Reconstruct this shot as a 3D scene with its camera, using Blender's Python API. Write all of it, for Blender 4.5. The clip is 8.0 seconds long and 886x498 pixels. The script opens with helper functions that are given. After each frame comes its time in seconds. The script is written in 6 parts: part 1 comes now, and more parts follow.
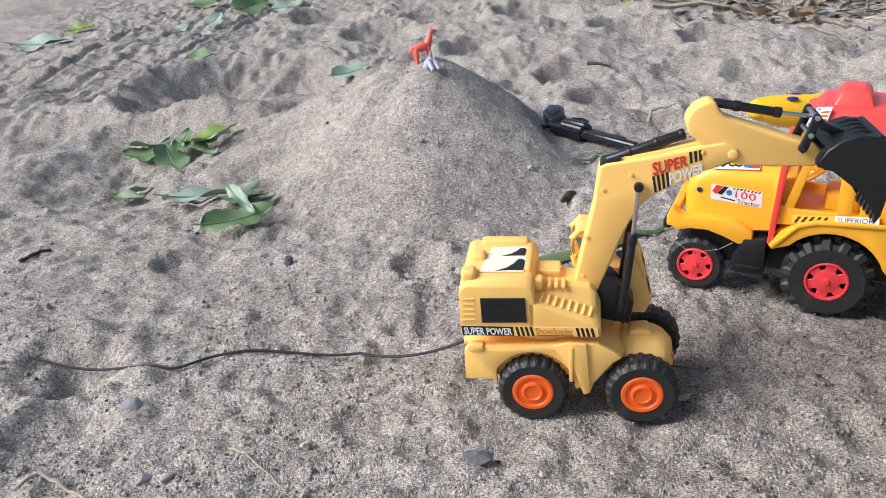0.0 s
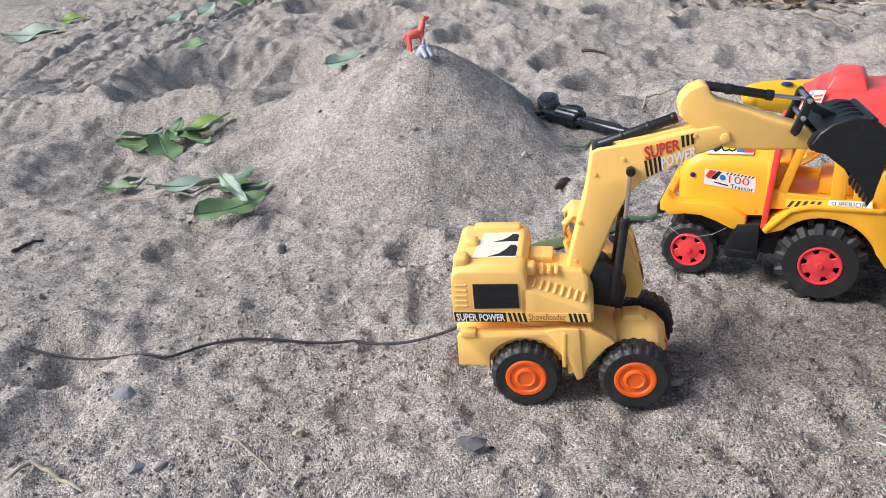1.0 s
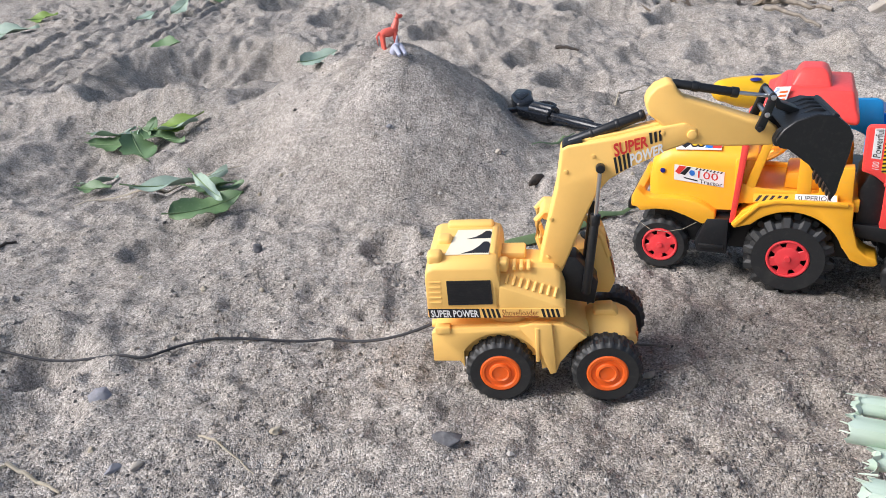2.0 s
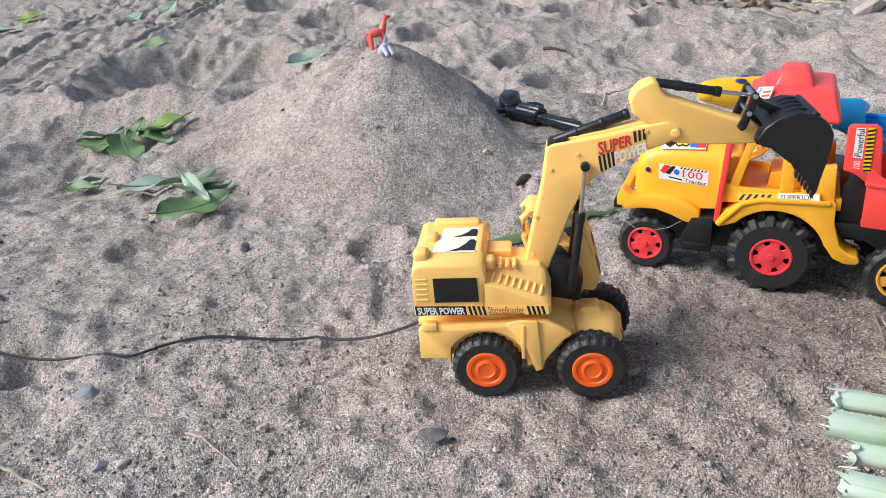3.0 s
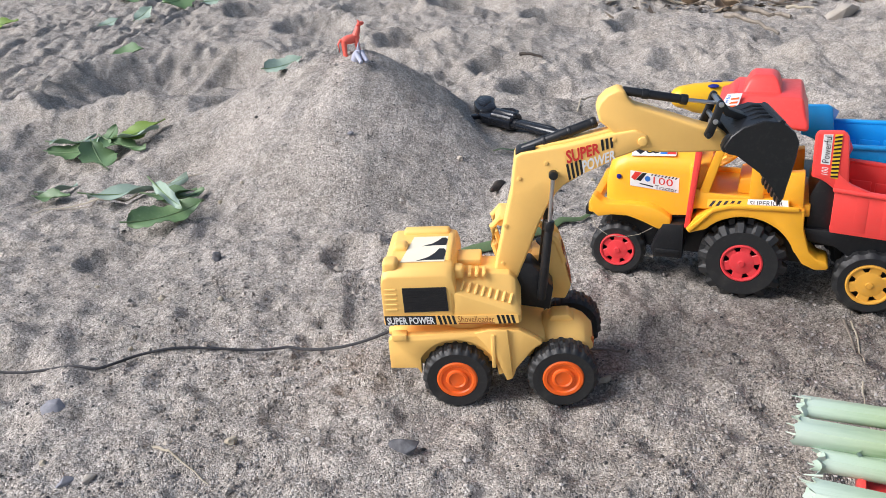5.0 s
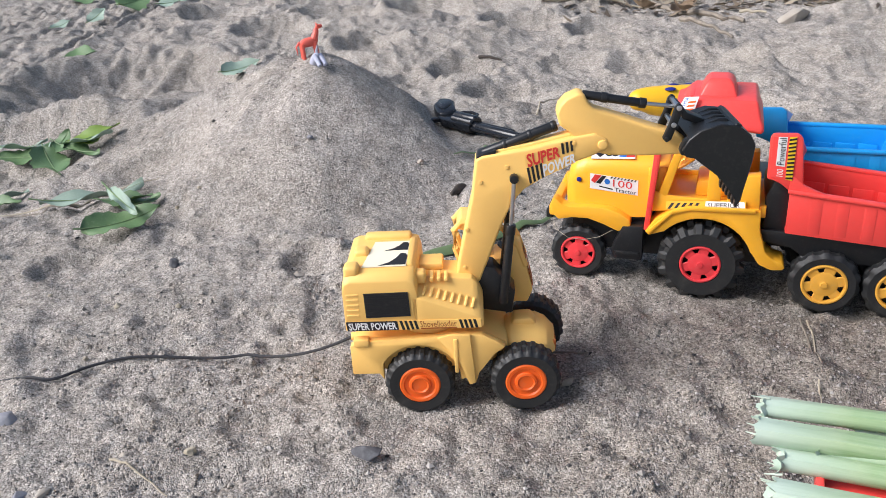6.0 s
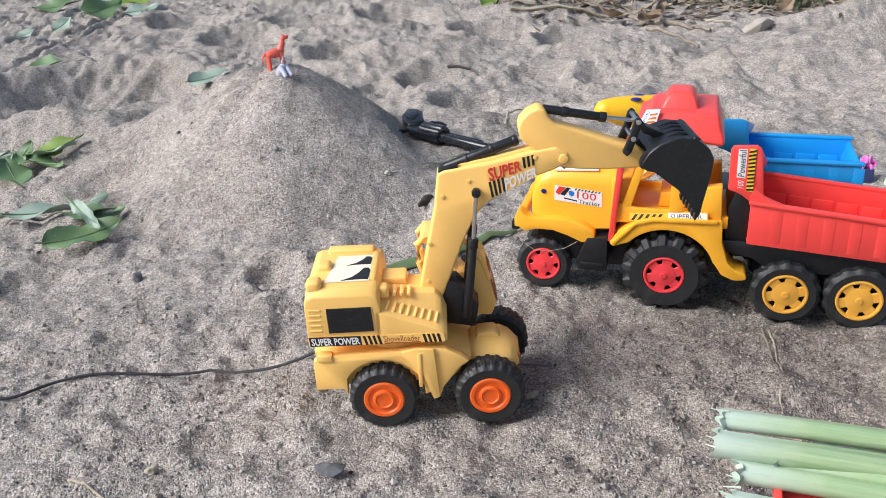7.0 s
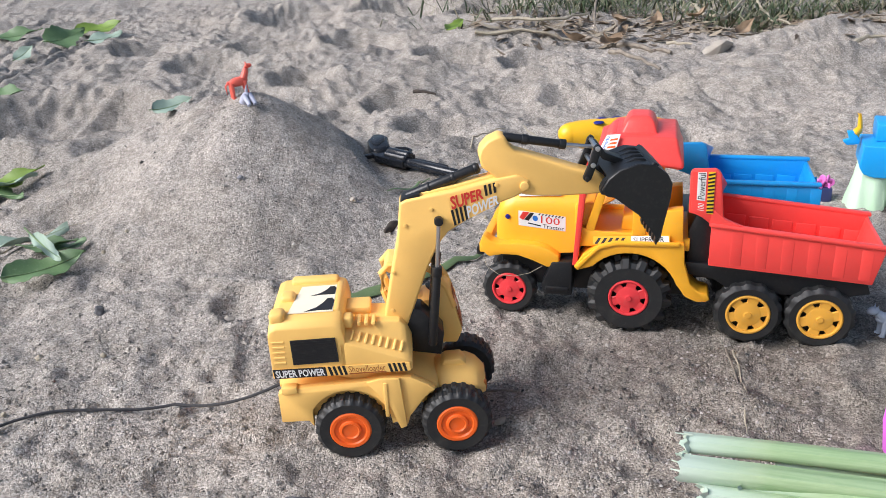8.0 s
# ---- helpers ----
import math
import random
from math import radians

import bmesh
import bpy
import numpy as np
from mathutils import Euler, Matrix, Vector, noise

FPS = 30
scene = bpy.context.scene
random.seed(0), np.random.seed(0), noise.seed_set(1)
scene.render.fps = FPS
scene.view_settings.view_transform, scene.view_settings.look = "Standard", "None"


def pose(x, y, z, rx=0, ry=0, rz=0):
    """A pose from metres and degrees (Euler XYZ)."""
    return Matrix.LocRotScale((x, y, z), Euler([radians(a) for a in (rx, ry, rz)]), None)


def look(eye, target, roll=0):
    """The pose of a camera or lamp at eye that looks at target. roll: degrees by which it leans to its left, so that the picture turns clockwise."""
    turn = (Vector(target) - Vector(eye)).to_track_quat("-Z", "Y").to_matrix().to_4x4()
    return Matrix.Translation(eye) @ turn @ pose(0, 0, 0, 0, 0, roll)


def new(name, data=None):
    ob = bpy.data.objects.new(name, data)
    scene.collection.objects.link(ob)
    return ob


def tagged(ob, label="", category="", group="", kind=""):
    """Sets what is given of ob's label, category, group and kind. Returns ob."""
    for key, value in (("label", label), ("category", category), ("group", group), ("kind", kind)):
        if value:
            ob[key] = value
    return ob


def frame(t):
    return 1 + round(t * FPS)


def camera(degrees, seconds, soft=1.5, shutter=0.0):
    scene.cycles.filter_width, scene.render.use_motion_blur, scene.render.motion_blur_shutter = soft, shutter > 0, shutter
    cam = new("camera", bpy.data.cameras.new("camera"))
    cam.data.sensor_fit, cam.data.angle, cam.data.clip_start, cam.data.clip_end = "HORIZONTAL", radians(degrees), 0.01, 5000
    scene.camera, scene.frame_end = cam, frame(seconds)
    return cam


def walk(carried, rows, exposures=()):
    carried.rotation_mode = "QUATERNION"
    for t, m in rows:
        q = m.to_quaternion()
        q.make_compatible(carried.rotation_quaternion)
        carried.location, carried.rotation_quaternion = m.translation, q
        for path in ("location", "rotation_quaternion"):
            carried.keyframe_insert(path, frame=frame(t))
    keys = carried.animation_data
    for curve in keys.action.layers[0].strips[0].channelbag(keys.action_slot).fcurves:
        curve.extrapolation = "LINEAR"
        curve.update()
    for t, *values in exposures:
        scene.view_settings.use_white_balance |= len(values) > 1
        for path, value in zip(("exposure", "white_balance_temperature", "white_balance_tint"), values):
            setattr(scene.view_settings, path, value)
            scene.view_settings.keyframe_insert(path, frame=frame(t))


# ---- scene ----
cam = camera(55.51, 8.0, 0.75)
PATH = [
    (0, (0.0176, 0.0504, 0.2688), (-0.0293, 1.8684, -0.5635), -4.23),
    (0.5, (0.0184, 0.0506, 0.2668), (-0.0270, 1.8624, -0.5789), -4.38),
    (1, (0.0201, 0.0510, 0.2660), (-0.0220, 1.8593, -0.5875), -4.54),
    (1.5, (0.0229, 0.0503, 0.2670), (-0.0014, 1.8550, -0.5947), -4.71),
    (2, (0.0227, 0.0472, 0.2683), (0.0306, 1.8504, -0.5969), -4.52),
    (3.5, (0.0255, 0.0431, 0.2671), (0.0626, 1.8485, -0.5925), -4.15),
    (4, (0.0274, 0.0429, 0.2677), (0.0712, 1.8490, -0.5903), -4.13),
    (5.5, (0.0320, 0.0482, 0.2687), (0.1454, 1.8515, -0.5886), -3.81),
    (6, (0.0312, 0.0487, 0.2686), (0.1984, 1.8480, -0.5884), -3.36),
    (6.5, (0.0327, 0.0492, 0.2683), (0.2336, 1.8468, -0.5852), -3.01),
    (7, (0.0376, 0.0502, 0.2714), (0.2656, 1.8481, -0.5744), -2.97),
    (7.5, (0.0411, 0.0508, 0.2732), (0.3066, 1.8544, -0.5493), -3.07),
    (8, (0.0418, 0.0510, 0.2743), (0.3425, 1.8579, -0.5285), -3.16),
]
walk(cam, [(t, look(eye, target, roll)) for t, eye, target, roll in PATH], [(0, 0.10), (8, 0.09)])

# light: open shade with a soft bright side from the upper left
world = bpy.data.worlds.new("world")
world.use_nodes = True
scene.world = world
_wn = world.node_tree.nodes
_bg = _wn["Background"]
_sky = _wn.new("ShaderNodeTexSky")
_sky.sky_type = "NISHITA"
_sky.sun_disc = False
_sky.sun_elevation = radians(39)
_sky.sun_rotation = radians(-99)
_sky.air_density, _sky.dust_density = 1.0, 3.0
world.node_tree.links.new(_sky.outputs["Color"], _bg.inputs["Color"])
_bg.inputs["Strength"].default_value = 0.135
_sun = new("sun", bpy.data.lights.new("sun", "SUN"))
_sun.data.energy = 3.9
_sun.data.angle = radians(36)
_sun.data.color = (0.985, 0.985, 1.045)
_sun.matrix_world = look((-5.0, -0.8, 4.1), (0, 0, 0))


# ---- materials ----
def node_mat(name):
    m = bpy.data.materials.new(name)
    m.use_nodes = True
    nt = m.node_tree
    return m, nt, nt.nodes["Principled BSDF"]


def coords(nt, kind="Object"):
    return nt.nodes.new("ShaderNodeTexCoord").outputs[kind]


def noise_tex(nt, vec, scale, detail=4.0, rough=0.6):
    n = nt.nodes.new("ShaderNodeTexNoise")
    n.inputs["Scale"].default_value = scale
    n.inputs["Detail"].default_value = detail
    n.inputs["Roughness"].default_value = rough
    nt.links.new(vec, n.inputs["Vector"])
    return n.outputs["Fac"]


def ramp(nt, fac, stops):
    r = nt.nodes.new("ShaderNodeValToRGB")
    e = r.color_ramp.elements
    while len(e) < len(stops):
        e.new(0.5)
    for el, (p, c) in zip(e, stops):
        el.position = p
        el.color = (*c, 1)
    nt.links.new(fac, r.inputs["Fac"])
    return r.outputs["Color"]


def blend(nt, fac, a, b, mode="MIX"):
    n = nt.nodes.new("ShaderNodeMix")
    n.data_type, n.blend_type = "RGBA", mode
    for sock, v in ((n.inputs[0], fac), (n.inputs[6], a), (n.inputs[7], b)):
        if isinstance(v, (int, float)):
            sock.default_value = v
        elif isinstance(v, tuple):
            sock.default_value = (*v, 1)
        else:
            nt.links.new(v, sock)
    return n.outputs[2]


def bump(nt, height, bsdf, strength, distance, prev=None):
    b = nt.nodes.new("ShaderNodeBump")
    b.inputs["Strength"].default_value = strength
    b.inputs["Distance"].default_value = distance
    nt.links.new(height, b.inputs["Height"])
    if prev:
        nt.links.new(prev, b.inputs["Normal"])
    nt.links.new(b.outputs["Normal"], bsdf.inputs["Normal"])
    return b.outputs["Normal"]


def plastic(name, col, rough=0.38, dust=0.25, sub=0.0):
    """Moulded toy plastic: faint mottling, uneven gloss and a film of sand dust."""
    m, nt, b = node_mat(name)
    v = coords(nt)
    big = noise_tex(nt, v, 45, 5)
    fine = noise_tex(nt, v, 420, 4, 0.7)
    c = blend(nt, big, tuple(x * 0.9 for x in col), tuple(min(1, x * 1.06) for x in col))
    spots = ramp(nt, fine, [(0.52, (0, 0, 0)), (0.74, (1, 1, 1))])
    k = nt.nodes.new("ShaderNodeMath")
    k.operation = "MULTIPLY"
    k.inputs[1].default_value = dust
    nt.links.new(spots, k.inputs[0])
    c = blend(nt, k.outputs[0], c, (0.36, 0.32, 0.27))
    nt.links.new(c, b.inputs["Base Color"])
    r = nt.nodes.new("ShaderNodeMapRange")
    r.inputs["To Min"].default_value = rough - 0.08
    r.inputs["To Max"].default_value = rough + 0.2
    nt.links.new(fine, r.inputs["Value"])
    nt.links.new(r.outputs["Result"], b.inputs["Roughness"])
    b.inputs["IOR"].default_value = 1.48
    if sub:
        b.inputs["Subsurface Weight"].default_value = sub
        b.inputs["Subsurface Radius"].default_value = (0.004, 0.002, 0.001)
    bump(nt, big, b, 0.12, 0.0006)
    return m


def rubber(name, col=(0.016, 0.017, 0.018)):
    m, nt, b = node_mat(name)
    v = coords(nt)
    fine = noise_tex(nt, v, 260, 5, 0.7)
    big = noise_tex(nt, v, 60, 3)
    c = blend(nt, ramp(nt, fine, [(0.55, (0, 0, 0)), (0.85, (0.3, 0.3, 0.3))]), col, (0.14, 0.125, 0.11))
    c = blend(nt, ramp(nt, big, [(0.55, (0, 0, 0)), (0.75, (0.12, 0.12, 0.12))]), c, (0.2, 0.18, 0.15))
    nt.links.new(c, b.inputs["Base Color"])
    b.inputs["Roughness"].default_value = 0.55
    bump(nt, fine, b, 0.3, 0.0004)
    return m


def sand_mat():
    m, nt, b = node_mat("dry_sand")
    v = coords(nt)
    vor = nt.nodes.new("ShaderNodeTexVoronoi")
    vor.inputs["Scale"].default_value = 1120
    nt.links.new(v, vor.inputs["Vector"])
    cell = nt.nodes.new("ShaderNodeSeparateColor")
    nt.links.new(vor.outputs["Color"], cell.inputs[0])
    grain = ramp(nt, cell.outputs[0], [(0.0, (0.018, 0.017, 0.016)), (0.18, (0.12, 0.108, 0.097)), (0.42, (0.315, 0.287, 0.262)), (0.76, (0.50, 0.462, 0.424)), (0.98, (0.84, 0.81, 0.77))])
    dust = noise_tex(nt, v, 620, 6, 0.8)
    fine = ramp(nt, dust, [(0.35, (0.07, 0.063, 0.056)), (0.49, (0.315, 0.290, 0.266)), (0.64, (0.72, 0.68, 0.63))])
    grain = blend(nt, 0.42, grain, fine)
    big = noise_tex(nt, v, 8.0, 6, 0.62)
    mid = noise_tex(nt, v, 60, 5, 0.65)
    clump = noise_tex(nt, v, 190, 4, 0.7)
    wide = nt.nodes.new("ShaderNodeTexVoronoi")
    wide.inputs["Scale"].default_value = 470
    nt.links.new(v, wide.inputs["Vector"])
    wcell = nt.nodes.new("ShaderNodeSeparateColor")
    nt.links.new(wide.outputs["Color"], wcell.inputs[0])
    coarse = ramp(nt, wcell.outputs[0], [(0.0, (0.10, 0.091, 0.082)), (0.5, (0.335, 0.309, 0.285)), (0.9, (0.585, 0.547, 0.508))])
    c = blend(nt, 0.28, grain, coarse)
    c = blend(nt, 0.03, c, (0.35, 0.328, 0.308))
    c = blend(nt, 1.0, c, ramp(nt, mid, [(0.32, (0.76, 0.75, 0.735)), (0.52, (1.0, 1.0, 1.0)), (0.7, (1.13, 1.13, 1.13))]), "MULTIPLY")
    c = blend(nt, 1.0, c, ramp(nt, big, [(0.34, (0.94, 0.92, 0.88)), (0.5, (1.04, 1.02, 0.985)), (0.66, (1.14, 1.12, 1.09))]), "MULTIPLY")
    # damp, freshly dug sand with a ragged border
    off = nt.nodes.new("ShaderNodeVectorMath")
    off.operation = "DISTANCE"
    off.inputs[1].default_value = (0.34, 0.36, 0.0)
    nt.links.new(v, off.inputs[0])
    ragged = nt.nodes.new("ShaderNodeMath")
    ragged.operation = "MULTIPLY_ADD"
    ragged.inputs[1].default_value = 0.16
    nt.links.new(big, ragged.inputs[0])
    nt.links.new(off.outputs["Value"], ragged.inputs[2])
    c = blend(nt, 1.0, c, ramp(nt, ragged.outputs[0], [(0.22, (0.74, 0.725, 0.70)), (0.42, (1, 1, 1))]), "MULTIPLY")
    nt.links.new(c, b.inputs["Base Color"])
    b.inputs["Roughness"].default_value = 0.92
    b.inputs["Specular IOR Level"].default_value = 0.25
    n0 = bump(nt, mid, b, 0.25, 0.0060)
    n1 = bump(nt, clump, b, 0.7, 0.0045, n0)
    bump(nt, vor.outputs["Distance"], b, 0.8, 0.0009, n1).node.invert = True
    return m


def leaf_mat(name, top, vein, rough=0.55):
    m, nt, b = node_mat(name)
    v = coords(nt)
    big = noise_tex(nt, v, 70, 4)
    fine = noise_tex(nt, v, 500, 3)
    c = blend(nt, big, tuple(x * 0.7 for x in top), tuple(x * 1.25 for x in top))
    c = blend(nt, ramp(nt, fine, [(0.55, (0, 0, 0)), (0.75, (0.5, 0.5, 0.5))]), c, vein)
    nt.links.new(c, b.inputs["Base Color"])
    b.inputs["Roughness"].default_value = rough
    b.inputs["Subsurface Weight"].default_value = 0.0
    bump(nt, fine, b, 0.2, 0.0005)
    return m


def grain_mat(name, a, c2, scale, rough=0.8, stretch=None):
    """Any dull natural stuff: two tones by noise."""
    m, nt, b = node_mat(name)
    v = coords(nt)
    if stretch:
        mp = nt.nodes.new("ShaderNodeMapping")
        mp.inputs["Scale"].default_value = stretch
        nt.links.new(v, mp.inputs["Vector"])
        v = mp.outputs["Vector"]
    f = noise_tex(nt, v, scale, 5, 0.65)
    nt.links.new(ramp(nt, f, [(0.3, a), (0.7, c2)]), b.inputs["Base Color"])
    b.inputs["Roughness"].default_value = rough
    bump(nt, f, b, 0.3, 0.001)
    return m


def random_mat(name, stops, rough=0.85):
    m, nt, b = node_mat(name)
    g = nt.nodes.new("ShaderNodeNewGeometry")
    nt.links.new(ramp(nt, g.outputs["Random Per Island"], stops), b.inputs["Base Color"])
    b.inputs["Roughness"].default_value = rough
    return m


def stalk_mat():
    """Green stalk: fine fibres along it, blotches, and a bleached stretch next to the cut."""
    m, nt, b = node_mat("green_stalk")
    v = coords(nt)
    mp = nt.nodes.new("ShaderNodeMapping")
    mp.inputs["Scale"].default_value = (0.3, 7, 7)
    nt.links.new(v, mp.inputs["Vector"])
    fibre = noise_tex(nt, mp.outputs["Vector"], 40, 5, 0.65)
    blotch = noise_tex(nt, v, 55, 4)
    c = ramp(nt, fibre, [(0.3, (0.20, 0.32, 0.15)), (0.7, (0.36, 0.48, 0.28))])
    c = blend(nt, ramp(nt, blotch, [(0.5, (0, 0, 0)), (0.8, (0.55, 0.55, 0.55))]), c, (0.42, 0.50, 0.30))
    xyz = nt.nodes.new("ShaderNodeSeparateXYZ")
    nt.links.new(v, xyz.inputs[0])
    k = nt.nodes.new("ShaderNodeMapRange")
    k.inputs["From Min"].default_value, k.inputs["From Max"].default_value = 0.002, 0.034
    k.inputs["To Min"].default_value, k.inputs["To Max"].default_value = 0.75, 0.0
    nt.links.new(xyz.outputs[0], k.inputs["Value"])
    c = blend(nt, k.outputs["Result"], c, (0.52, 0.62, 0.56))
    nt.links.new(c, b.inputs["Base Color"])
    b.inputs["Roughness"].default_value = 0.5
    bump(nt, fibre, b, 0.35, 0.0008)
    return m


SAND = sand_mat()
GRAINS = random_mat("loose_grains", [(0.0, (0.03, 0.03, 0.03)), (0.3, (0.20, 0.185, 0.17)), (0.7, (0.33, 0.305, 0.28)), (1.0, (0.47, 0.44, 0.41))])
EXC_YELLOW = plastic("pale_yellow_plastic", (1.0, 0.585, 0.165), 0.40, 0.04)
TRACTOR_YELLOW = plastic("amber_plastic", (0.94, 0.45, 0.030), 0.3, 0.08)
WHEEL_YELLOW = plastic("wheel_yellow_plastic", (0.82, 0.41, 0.055), 0.38, 0.15)
TOY_YELLOW = plastic("toy_yellow_plastic", (0.90, 0.50, 0.02), 0.3, 0.08)
RED = plastic("red_plastic", (0.93, 0.075, 0.065), 0.28, 0.05)
RIM_RED = plastic("rim_red_plastic", (0.80, 0.05, 0.06), 0.36, 0.12)
ORANGE = plastic("orange_plastic", (0.92, 0.13, 0.012), 0.4, 0.1)
BLUE = plastic("blue_plastic", (0.010, 0.32, 0.74), 0.3, 0.05)
DARK_BLUE = plastic("dark_blue_plastic", (0.012, 0.02, 0.22), 0.3, 0.0)
BLACK = plastic("black_plastic", (0.010, 0.011, 0.013), 0.34, 0.04)
GUN_BLACK = plastic("glossy_black_plastic", (0.014, 0.016, 0.020), 0.17, 0.10)
TYRE = rubber("tyre_rubber")
CHROME, _nt, _b = node_mat("dull_chrome")
_b.inputs["Metallic"].default_value = 1.0
_b.inputs["Base Color"].default_value = (0.62, 0.62, 0.64, 1)
_b.inputs["Roughness"].default_value = 0.3
WHITE = plastic("white_sticker", (0.80, 0.80, 0.79), 0.4, 0.06)
CREAM = plastic("cream_sticker", (0.86, 0.80, 0.62), 0.4, 0.05)
INK = plastic("black_ink", (0.012, 0.012, 0.014), 0.45, 0.05)
RED_INK = plastic("red_ink", (0.68, 0.04, 0.03), 0.45, 0.05)
BLUE_INK = plastic("blue_ink", (0.02, 0.16, 0.55), 0.45, 0.0)
YELLOW_INK = plastic("yellow_ink", (0.85, 0.55, 0.02), 0.45, 0.0)
BROWN_INK = plastic("brown_ink", (0.36, 0.10, 0.02), 0.45, 0.0)
LEAF = leaf_mat("leaf_green", (0.115, 0.20, 0.085), (0.22, 0.30, 0.18), 0.5)
LEAF_PALE = leaf_mat("leaf_underside", (0.27, 0.36, 0.29), (0.38, 0.46, 0.39), 0.6)
LEAF_LIME = leaf_mat("leaf_lime", (0.17, 0.27, 0.04), (0.26, 0.34, 0.10))
REED = leaf_mat("reed_green", (0.16, 0.24, 0.11), (0.24, 0.30, 0.18))
STEM = stalk_mat()
STEM_CUT = grain_mat("pale_stalk_end", (0.38, 0.46, 0.36), (0.58, 0.66, 0.57), 60, 0.8)
STONE = grain_mat("grey_blue_stone", (0.20, 0.20, 0.22), (0.36, 0.36, 0.39), 120)
STONE_DARK = grain_mat("dark_stone", (0.05, 0.05, 0.055), (0.14, 0.14, 0.15), 150)
STONE_BUFF = grain_mat("buff_stone", (0.34, 0.30, 0.25), (0.48, 0.43, 0.37), 40)
BARK = grain_mat("dead_leaf_brown", (0.03, 0.024, 0.02), (0.085, 0.065, 0.05), 160)
DEAD_LEAF = grain_mat("dead_leaf_tan", (0.13, 0.085, 0.05), (0.30, 0.215, 0.14), 60)
STRAW = grain_mat("dry_straw", (0.30, 0.26, 0.19), (0.46, 0.41, 0.32), 200)
TWIG = grain_mat("grey_twig", (0.15, 0.125, 0.10), (0.30, 0.26, 0.21), 90)
LITTER = random_mat("dry_litter", [(0.0, (0.07, 0.05, 0.035)), (0.4, (0.20, 0.15, 0.10)), (1.0, (0.42, 0.36, 0.27))])
# grass tones darkened: shade from growth farther back is put into the colour
GRASS = random_mat("rough_grass", [(0.0, (0.03, 0.045, 0.02)), (0.55, (0.075, 0.105, 0.045)), (0.8, (0.16, 0.15, 0.09)), (1.0, (0.30, 0.27, 0.18))], 0.6)
WIRE = plastic("black_wire", (0.02, 0.02, 0.024), 0.4, 0.1)
FIG_RED = plastic("figurine_red", (0.80, 0.14, 0.10), 0.4, 0.1)
FIG_GREY = plastic("figurine_grey_blue", (0.36, 0.42, 0.52), 0.45, 0.1)
FIG_LILAC = plastic("figurine_pale_lilac", (0.44, 0.46, 0.58), 0.45, 0.15)
PINK = plastic("pink_plastic", (0.84, 0.20, 0.60), 0.35, 0.03)
MAGENTA = plastic("magenta_plastic", (0.78, 0.16, 0.76), 0.35, 0.03)
GREEN = plastic("bright_green_plastic", (0.10, 0.66, 0.20), 0.35, 0.03)
SACK = grain_mat("pale_green_sacking", (0.38, 0.66, 0.38), (0.58, 0.75, 0.58), 30, 0.55, (1, 1, 0.25))
NAVY = plastic("navy_plastic", (0.03, 0.04, 0.13), 0.4, 0.05)


# ---- mesh kit: toys are modelled in millimetres ----
MM = 0.001


def finish(bm, angle=32):
    bmesh.ops.recalc_face_normals(bm, faces=bm.faces)
    me = bpy.data.meshes.new("mesh")
    for f in bm.faces:
        f.smooth = True
    bm.to_mesh(me)
    bm.free()
    me.set_sharp_from_angle(angle=radians(angle))
    return me


def part(name, bm, material, parent, label="", scale=MM):
    bmesh.ops.scale(bm, vec=(scale,) * 3, verts=bm.verts)
    me = finish(bm)
    me.materials.append(material)
    ob = new(name, me)
    ob.parent = parent
    if label:
        ob["label"] = label
    return ob


def thing(name, m, label, category, group=""):
    ob = new(name)
    ob.empty_display_size = 0.01
    ob.matrix_world = m
    return tagged(ob, label, category, group)


def soften(bm, width, segs=2, angle=25):
    if width:
        edges = [e for e in bm.edges if len(e.link_faces) == 2 and e.calc_face_angle(0) > radians(angle)]
        bmesh.ops.bevel(bm, geom=edges, offset=width, segments=segs, profile=0.5, affect="EDGES", clamp_overlap=True)
    return bm


def box(x0, x1, y0, y1, z0, z1, r=0.8, segs=2):
    bm = bmesh.new()
    bmesh.ops.create_cube(bm, size=1)
    for v in bm.verts:
        v.co = Vector((x0 if v.co.x < 0 else x1, y0 if v.co.y < 0 else y1, z0 if v.co.z < 0 else z1))
    return soften(bm, r, segs)


def prism(profile, y0, y1, r=0.6, segs=2, inset=0.0):
    """A side outline of (x, z) pulled from y0 to y1; inset narrows the y1 side."""
    bm = bmesh.new()
    cx = sum(p[0] for p in profile) / len(profile)
    cz = sum(p[1] for p in profile) / len(profile)
    a = [bm.verts.new((x, y0, z)) for x, z in profile]
    k = 1 - inset
    b = [bm.verts.new((cx + (x - cx) * k, y1, cz + (z - cz) * k)) for x, z in profile]
    n = len(profile)
    bm.faces.new(a)
    bm.faces.new(b[::-1])
    for i in range(n):
        bm.faces.new((a[i], b[i], b[(i + 1) % n], a[(i + 1) % n]))
    bmesh.ops.recalc_face_normals(bm, faces=bm.faces)
    return soften(bm, r, segs)


def rod(p0, p1, r0, r1=None, segs=16, r=0.0):
    bm = bmesh.new()
    r1 = r0 if r1 is None else r1
    p0, p1 = Vector(p0), Vector(p1)
    d = p1 - p0
    bmesh.ops.create_cone(bm, cap_ends=True, segments=segs, radius1=r0, radius2=r1, depth=d.length)
    q = d.to_track_quat("Z", "Y").to_matrix().to_4x4()
    soften(bm, r, 2, 50)
    bmesh.ops.transform(bm, matrix=Matrix.Translation((p0 + p1) / 2) @ q, verts=bm.verts)
    return bm


